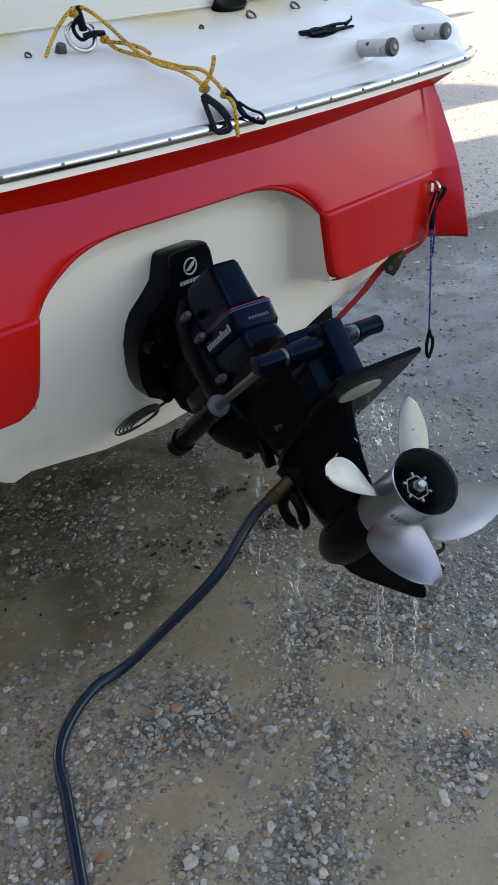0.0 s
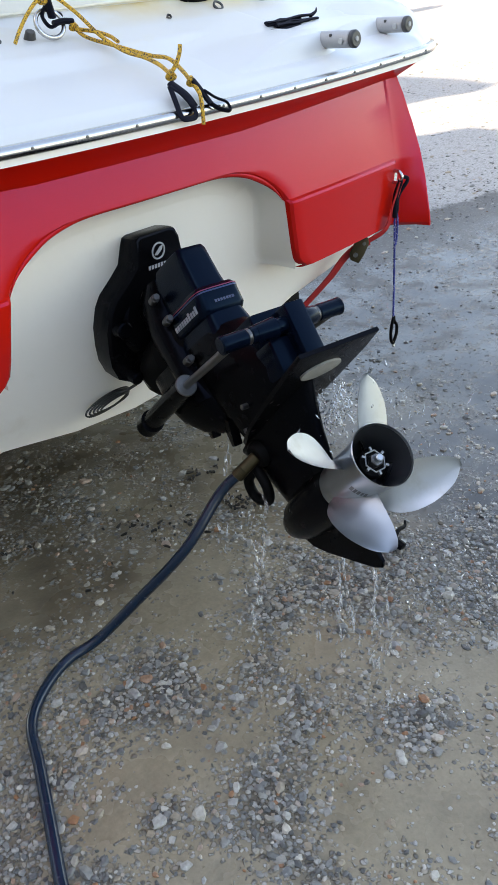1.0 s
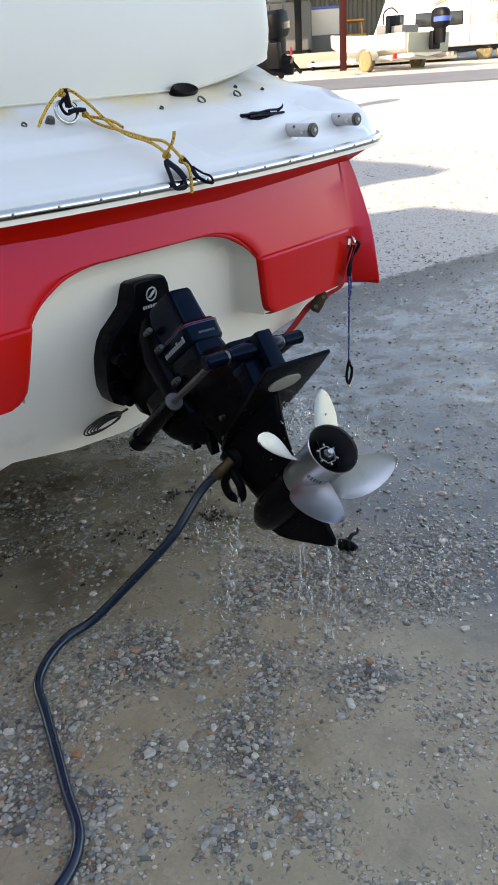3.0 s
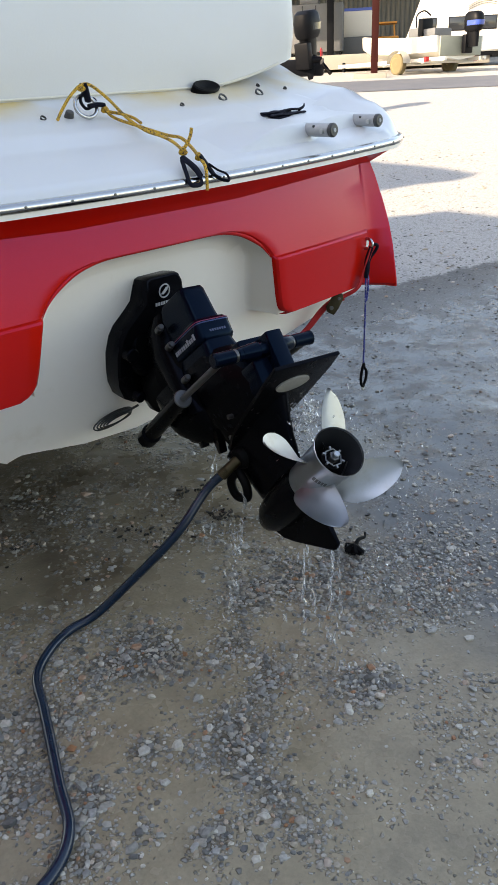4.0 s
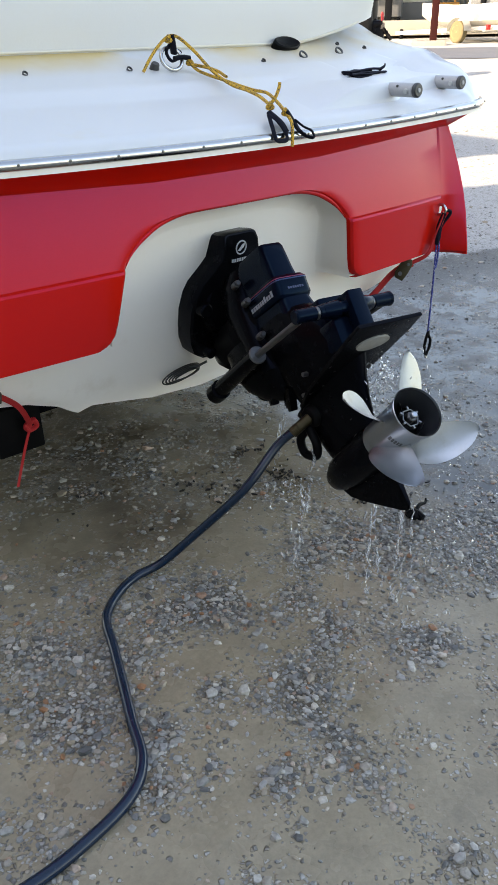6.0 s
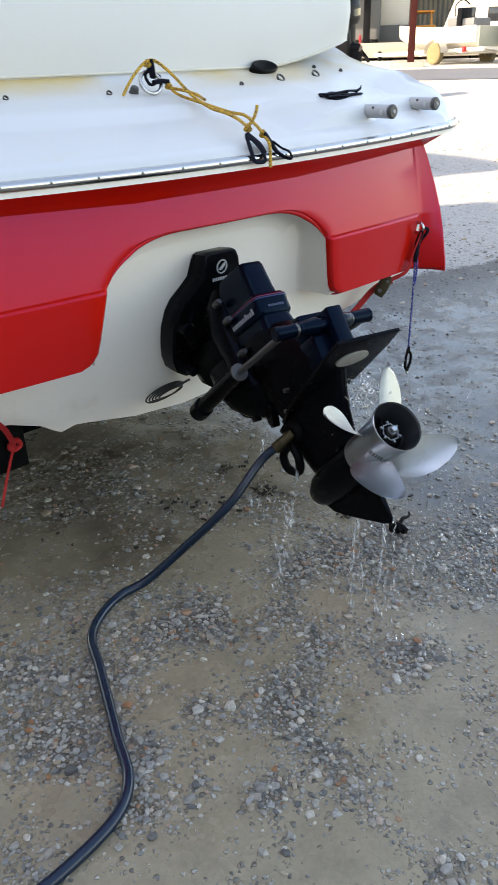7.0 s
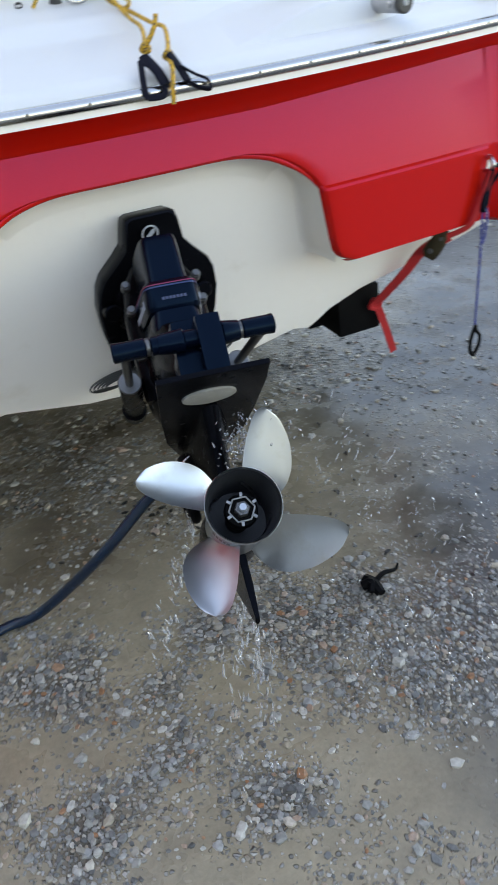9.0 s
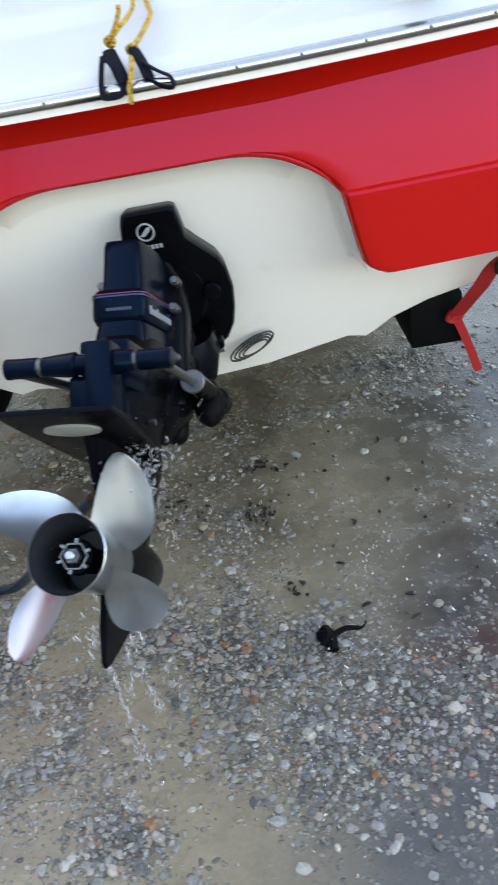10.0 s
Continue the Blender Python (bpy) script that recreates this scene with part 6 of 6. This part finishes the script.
def travel_trailer():
    """A white travel trailer with a slanted front, dark windows, swooping decals and a skirt."""
    c = empty("travel_trailer", "white travel trailer with dark windows and brown decals", "caravan", spot(24.55, 15.2) @ Matrix.Diagonal((0.8, 0.8, 0.8, 1)))
    prof = [(-2.55, 0.55), (7.0, 0.55), (7.0, 3.15), (-1.6, 3.15), (-1.9, 3.0), (-2.6, 1.15)]
    bm = bmesh.new()
    lo = [bm.verts.new((x, 0, z)) for x, z in prof]
    hi = [bm.verts.new((x, 2.4, z)) for x, z in prof]
    fs = [bm.faces.new(lo), bm.faces.new(hi[::-1])]
    for i in range(len(prof)):
        j = (i + 1) % len(prof)
        bm.faces.new((lo[i], lo[j], hi[j], hi[i]))
    bmesh.ops.bevel(bm, geom=list(fs[0].edges), offset=0.05, segments=3, affect="EDGES")
    part("body", bm, WHITEPAINT, c)
    for x, w in ((-1.65, 0.42), (-0.61, 0.60), (0.59, 0.66)):
        bm = bmesh.new()
        box(bm, (x - w / 2 - 0.03, -0.015, 1.33), (x + w / 2 + 0.03, 0.01, 1.84), 0.012)
        wf = part("window_frame", bm, DARKSTEEL, c)
        bm = bmesh.new()
        box(bm, (x - w / 2, -0.022, 1.36), (x + w / 2, -0.012, 1.81), 0.004)
        part("pane", bm, DARKGLASS, wf)
    for x in (1.24, 2.3):
        bm = bmesh.new()
        box(bm, (x - 0.012, -0.014, 0.62), (x + 0.012, 0.0, 2.75))
        part("door_edge", bm, SWOOSH, c)
    for k in range(3):
        bm = bmesh.new()
        pts = [(-0.3 + 1.1 * f + 1.0, -0.008, 2.05 + 0.18 * k * 0.4 + 0.22 * math.sin(2.4 * f)) for f in (0, 0.25, 0.5, 0.75, 1)]
        tube(bm, [(p[0] - 0.9, p[1], p[2]) for p in pts], 0.03, seg=6, n=4, flat=0.3)
        part("decal", bm, SWOOSH, c)
        bm = bmesh.new()
        tube(bm, [(1.8 + 0.7 * f, -0.008, 1.35 + 0.1 * k + 0.35 * f * f) for f in (0, 0.3, 0.6, 1.0, 1.6)], 0.028, seg=6, n=4, flat=0.3)
        part("decal", bm, SWOOSH, c)
    for i in range(6):
        bm = bmesh.new()
        box(bm, (1.95 + 0.11 * i, -0.012, 2.05), (2.02 + 0.11 * i, 0.0, 2.17))
        part("name_bar", bm, SWOOSH, c)
    bm = bmesh.new()
    box(bm, (-1.9, 0.1, 0.40), (5.9, 2.3, 0.56), 0.01)
    part("skirt", bm, DARKSTEEL, c)
    bm = bmesh.new()
    box(bm, (0.85, -0.30, 0.35), (1.5, 0.02, 0.42), 0.01)
    part("step", bm, DARKSTEEL, c)
    for x in (1.9, 2.7):
        wheel_at(c, x, 0.2, 0.33, 0.33, 0.2, TANRIM)
    bm = bmesh.new()
    box(bm, (-1.5, 0.4, 0.0), (-1.4, 0.5, 0.42))
    part("jack", bm, DARKSTEEL, c)


travel_trailer()


def outboard(parent, m, shell, stripe, leg=True):
    """Cowl, midsection, bracket, gear case and propeller of an outboard, its own axes: y forward, z up from the bracket."""
    P = lambda name, bm, mt, par=parent: part(name, bm, mt, par, m=None)
    bm = bmesh.new()
    rings(bm, [[m @ p for p in section(y0, y1, w, z, 20, 3.0, 0.85)] for z, y0, y1, w in ((0.28, -0.30, 0.12, 0.15), (0.36, -0.36, 0.16, 0.18), (0.55, -0.38, 0.17, 0.19), (0.70, -0.34, 0.14, 0.175), (0.76, -0.26, 0.06, 0.13))])
    cowl = P("cowl", bm, shell)
    bm = bmesh.new()
    rings(bm, [[m @ p for p in section(y0, y1, w, z, 20, 3.0, 0.85)] for z, y0, y1, w in ((0.42, -0.375, 0.10, 0.187), (0.54, -0.388, 0.10, 0.194))])
    P("cowl_stripe", bm, stripe, cowl)
    bm = bmesh.new()
    rings(bm, [[m @ p for p in section(y0, y1, w, z, 16, 2.6, 0.8)] for z, y0, y1, w in (((-0.75, -0.20, -0.02, 0.03), (-0.5, -0.24, 0.0, 0.05)) if leg else ()) + ((-0.1, -0.27, 0.04, 0.08), (0.29, -0.28, 0.10, 0.13))])
    P("midsection", bm, shell)
    bm = bmesh.new()
    box(bm, (-0.14, 0.02, -0.25), (0.14, 0.16, 0.22), 0.03, m)
    P("bracket", bm, DARKSTEEL)
    if not leg:
        return
    bm = bmesh.new()
    box(bm, (-0.09, -0.42, -0.52), (0.09, 0.05, -0.50), 0.005, m)
    P("plate", bm, shell)
    bm = bmesh.new()
    lathe(bm, [(-0.30, 0.05), (-0.1, 0.062), (0.05, 0.05), (0.12, 0.02)], m @ Matrix.Translation((0, -0.1, -0.75)), seg=18, cap=True)
    P("gear_case", bm, shell)
    for k in range(3):
        bm = bmesh.new()
        plate(bm, [(0.03, -0.03), (0.10, -0.06), (0.17, -0.02), (0.16, 0.04), (0.05, 0.04)], 0.006, m @ Matrix.Translation((0, -0.38, -0.75)) @ Matrix.Rotation(k * 2.094, 4, "Y") @ pose(0, 0, 0, 60, 0, 0))
        P("blade", bm, RODMETAL)


def bass_boat():
    """A grey-white fishing boat on its trailer, stern and outboard to the yard."""
    c = empty("fishing_boat", "white fishing boat with an outboard on a trailer with tan wheels", "boat", spot(20.9, 13.6) @ pose(0, 0, 0, 0, 0, -50))
    bm = bmesh.new()
    loops = []
    for f in [i / 10 for i in range(11)]:
        x = 0.35 - 4.3 * f
        w = 0.85 * (1 - f ** 3.5) + 0.03
        zt = 0.93 + 0.25 * f * f
        zb = 0.32 + 0.5 * f ** 4
        loops.append([Vector((x, y, z)) for y, z in ((-w, zt), (-w * 0.96, zb + 0.22), (-w * 0.6, zb + 0.06), (0, zb), (w * 0.6, zb + 0.06), (w * 0.96, zb + 0.22), (w, zt), (w * 0.7, zt - 0.04), (-w * 0.7, zt - 0.04))])
    rings(bm, loops)
    part("hull", bm, WHITEPAINT, c, "white hull")
    bm = bmesh.new()
    box(bm, (0.34, -0.78, 0.42), (0.40, 0.78, 0.92), 0.03)
    part("transom", bm, GREYHULL, c, "grey-green transom")
    for x, z0, z1 in ((-0.35, 0.9, 1.15), (-0.9, 0.95, 1.2)):
        bm = bmesh.new()
        box(bm, (x - 0.3, -0.55, z0), (x + 0.25, 0.1, z1), 0.05)
        part("seat", bm, GREYBOX, c)
    bm = bmesh.new()
    box(bm, (-0.75, -0.6, 0.9), (-0.55, -0.2, 1.42), 0.04)
    part("console", bm, DARKSTEEL, c)
    bm = bmesh.new()
    tube(bm, [(-0.78, -0.62, 1.2), (-0.80, -0.6, 1.5), (-0.72, -0.4, 1.62), (-0.66, -0.2, 1.5)], 0.02, seg=8, n=5)
    part("grab_rail", bm, DARKSTEEL, c)
    outboard(c, pose(0.62, 0.10, 0.72, 0, 0, 90) @ Matrix.Diagonal((1.05, 1.05, 1.0, 1)), DARKSTEEL, BLUEPAINT, False)
    t = c
    for y in (-0.75, 0.75):
        bm = bmesh.new()
        box(bm, (-3.8, y - 0.05, 0.30), (0.6, y + 0.05, 0.40), 0.01)
        part("trailer_rail", bm, WHITEPAINT, t)
        wheel_at(c, -1.05, y * 1.35, 0.28, 0.28, 0.2, TANRIM)
        bm = bmesh.new()
        loops = [[Vector((-1.05 + 0.37 * math.cos(a), y * 1.35 + dy, 0.30 + 0.34 * math.sin(a))) for dy in (-0.13, 0.13)] for a in [math.pi * k / 8 for k in range(9)]]
        vs = [[bm.verts.new(p) for p in r] for r in loops]
        for p, q in zip(vs, vs[1:]):
            bm.faces.new((p[0], p[1], q[1], q[0]))
        bmesh.ops.solidify(bm, geom=bm.faces[:], thickness=0.02)
        part("fender", bm, WHITEPAINT, t)
        bm = bmesh.new()
        box(bm, (0.0, y * 1.25 - 0.06, 0.30), (0.08, y * 1.25 + 0.06, 0.42), 0.01)
        part("tail_light", bm, REDWEB, t)
    bm = bmesh.new()
    box(bm, (-0.1, -1.0, 0.26), (0.0, 1.0, 0.34), 0.01)
    part("rear_bar", bm, WHITEPAINT, t)
    bm = bmesh.new()
    box(bm, (-5.2, -0.06, 0.34), (-3.2, 0.06, 0.44), 0.01)
    part("tongue", bm, WHITEPAINT, t)
    bm = bmesh.new()
    box(bm, (-5.0, -0.04, -0.05), (-4.92, 0.04, 0.5), 0.01)
    part("jack", bm, DARKSTEEL, t)


bass_boat()


def near_outboard():
    """A big black outboard on a stand behind the boat."""
    c = empty("outboard_motor", "black outboard motor with grey cowl marks on a stand", "outboard motor", spot(10.2, 9.45, rise(10.2, 9.45) - 0.34))
    outboard(c, pose(0.02, 0, 1.30, -8, 0, 150) @ Matrix.Diagonal((0.95, 0.9, 0.82, 1)), DARKSTEEL, DARKGLASS, False)
    for k, (a, b) in enumerate((((0.10, 0.1, 1.30), (0.42, -0.05, 1.0)), ((0.0, 0.15, 1.25), (0.35, 0.0, 1.1)), ((-0.05, 0.12, 1.2), (-0.35, 0.1, 1.12)))):
        bm = bmesh.new()
        tube(bm, [a, ((a[0] + b[0]) / 2, a[1] - 0.1, a[2] - 0.12), b], 0.03, seg=8, n=5)
        part("rigging_hose", bm, RUBBER, c)
    bm = bmesh.new()
    tube(bm, [(0.02, 0.0, 1.58), (0.04, -0.02, 1.42), (0.09, -0.03, 1.26)], lambda f: 0.11 - 0.05 * f, seg=14, n=5, flat=0.6)
    part("leg", bm, DARKSTEEL, c)
    bm = bmesh.new()
    lathe(bm, [(-0.20, 0.02), (-0.15, 0.045), (0.0, 0.06), (0.14, 0.05), (0.17, 0.045)], pose(0.10, -0.03, 1.22, 0, 0, -78), seg=18, cap=True)
    case = part("gear_case", bm, DARKSTEEL, c)
    bm = bmesh.new()
    plate(bm, [(-0.12, 0.0), (0.10, 0.0), (0.05, -0.26), (-0.02, -0.28)], 0.02, pose(0.08, -0.03, 1.20, 90, 0, 0), bevel=0.004)
    part("skeg", bm, DARKSTEEL, case)
    for k, mt in enumerate((RODMETAL, RODMETAL, REDWEB)):
        bm = bmesh.new()
        plate(bm, [(0.03, -0.03), (0.10, -0.06), (0.16, -0.02), (0.15, 0.04), (0.05, 0.04)], 0.008, pose(0.27, -0.04, 1.23, 0, 0, -78) @ Matrix.Rotation(k * 2.094 + 0.4, 4, "Y") @ pose(0, 0, 0, 60, 0, 0))
        part("blade", bm, mt, case)
    bm = bmesh.new()
    box(bm, (-1.55, -0.03, 0.98), (0.30, 0.14, 1.24), 0.05)
    part("stand_beam", bm, DARKSTEEL, c)
    for x in (-0.38, 0.38):
        for y in (-0.35, 0.45):
            bm = bmesh.new()
            rod(bm, (x * 0.3 - 1.2, 0.04, 1.1), (x * 0.4 - 1.25, y, 0.30), 0.03, seg=8)
            part("stand_leg", bm, DARKSTEEL, c)


near_outboard()

# ---- water ----
def water_mat():
    m = bpy.data.materials.new("water")
    m.use_nodes = True
    bs = m.node_tree.nodes["Principled BSDF"]
    bs.inputs["Base Color"].default_value = (0.95, 0.97, 1.0, 1)
    bs.inputs["Transmission Weight"].default_value = 0.86
    bs.inputs["IOR"].default_value = 1.33
    n = m.node_tree.nodes.new("ShaderNodeTexNoise")
    n.inputs["Scale"].default_value = 60
    r = m.node_tree.nodes.new("ShaderNodeMapRange")
    r.inputs["To Min"].default_value, r.inputs["To Max"].default_value = 0.03, 0.3
    m.node_tree.links.new(n.outputs["Fac"], r.inputs["Value"])
    m.node_tree.links.new(r.outputs[0], bs.inputs["Roughness"])
    return m


WATER = water_mat()


def drops(name, label, places):
    """Drawn-out drops: (point, length, width, lean)."""
    V, F, k = [], [], 0
    seg = 6
    for p, ln, w, lean in places:
        base = len(V)
        for zz, rr in ((0.5, 0.05), (0.25, 0.7), (-0.1, 1.0), (-0.38, 0.75), (-0.5, 0.05)):
            for i in range(seg):
                a = 2 * math.pi * i / seg
                V.append((p[0] + rr * w * math.cos(a) + lean[0] * zz * ln, p[1] + rr * w * math.sin(a) + lean[1] * zz * ln, p[2] + zz * ln))
        for j in range(4):
            for i in range(seg):
                q = (i + 1) % seg
                F.append((base + j * seg + i, base + j * seg + q, base + (j + 1) * seg + q, base + (j + 1) * seg + i))
    me = bpy.data.meshes.new(name)
    me.from_pydata(V, [], F)
    for poly in me.polygons:
        poly.use_smooth = True
    me.materials.append(WATER)
    ob = tagged(new(name, me), label, "water", kind="stuff")
    return ob


def falling_water():
    rng = random.Random(11)
    out = []
    low = DRIVE @ LOWER
    # source, strands, spread, drift on the way down, thickness
    src = [(low @ Vector((0.0, 0.20, -0.170)), 4, 0.007, (0.015, 0), 1.3), (DRIVE @ Vector((-0.04, 0.36, 0.05)), 5, 0.010, (-0.17, -0.06), 1.4), (low @ Vector((0.0, 0.31, -0.12)), 5, 0.030, (0.01, 0), 1.0),
           (low @ Vector((-0.085, 0.02, -0.155)), 2, 0.006, (0, 0), 1.0), (DRIVE @ Vector((0.0, 0.46, 0.20)), 3, 0.05, (0, 0), 0.8)]
    for p, n, spread, drift, thick in src:
        for _ in range(n):
            ox, oy, ph = rng.gauss(0, spread), rng.gauss(0, spread), rng.uniform(0, 6.28)
            f = rng.uniform(0.0, 0.12)
            while f < 1.0:
                w = 0.006 * math.sin(9 * f + ph) * f
                q = (p.x + drift[0] * f + ox * (0.3 + 1.3 * f) + w + rng.gauss(0, 0.007 * f), p.y + drift[1] * f + oy * (0.3 + 1.3 * f) + rng.gauss(0, 0.007 * f), p.z * (1 - f))
                big = rng.random() ** 2
                out.append((q, 0.006 + 0.026 * big, (0.0008 + 0.0024 * big) * thick, (drift[0] * 0.8 + rng.gauss(0, 0.2), rng.gauss(0, 0.2))))
                f += rng.uniform(0.008, 0.03) + (rng.uniform(0.05, 0.22) if rng.random() < 0.22 else 0)
    # spray thrown off to starboard, between the plate and the ground
    p = low @ Vector((0.05, 0.10, 0.10))
    for _ in range(230):
        f = rng.random()
        q = (p.x + 0.04 + 0.50 * f + rng.gauss(0, 0.06), p.y + 0.12 + rng.gauss(0, 0.10) - 0.18 * f, max(0.01, p.z * (1 - f ** 1.7) + rng.gauss(0, 0.06)))
        out.append((q, 0.003 + 0.013 * rng.random() ** 2, rng.uniform(0.0006, 0.0019), (0.6 + rng.gauss(0, 0.4), rng.gauss(0, 0.4))))
    # froth where the water leaves the plate
    p = low @ Vector((0.06, 0.10, 0.175))
    for _ in range(330):
        q = (p.x + rng.gauss(0, 0.035), p.y + rng.gauss(0, 0.03), p.z - abs(rng.gauss(0, 0.055)))
        out.append((q, rng.uniform(0.003, 0.012), rng.uniform(0.0008, 0.0028), (rng.gauss(0, 0.6), rng.gauss(0, 0.6))))
    drops("falling_water", "clear water dripping and streaming off the drive leg", out)
    out = []
    spots = [(1.72, 1.36, 0.12), (1.52, 1.10, 0.10), (1.52, 1.10, 0.05), (1.50, 1.20, 0.08), (2.10, 1.85, 0.10), (1.34, 1.14, 0.05), (1.30, 1.78, 0.05), (1.75, 1.36, 0.22), (1.62, 1.62, 0.06), (1.95, 1.5, 0.16), (1.06, 0.99, 0.04), (1.42, 1.02, 0.06)]
    for _ in range(1500):
        cx, cy, sd = rng.choice(spots)
        x, y = rng.gauss(cx, sd), rng.gauss(cy, sd)
        if x > 2.6:
            continue
        w = 0.0006 + 0.0024 * rng.random() ** 2
        out.append(((x, y, 0.003 + rng.expovariate(1 / 0.026)), w * rng.uniform(1.5, 4.5), w, (rng.gauss(0, 0.5), rng.gauss(0, 0.5))))
    drops("water_splash", "splashing water drops over the wet gravel", out)


falling_water()
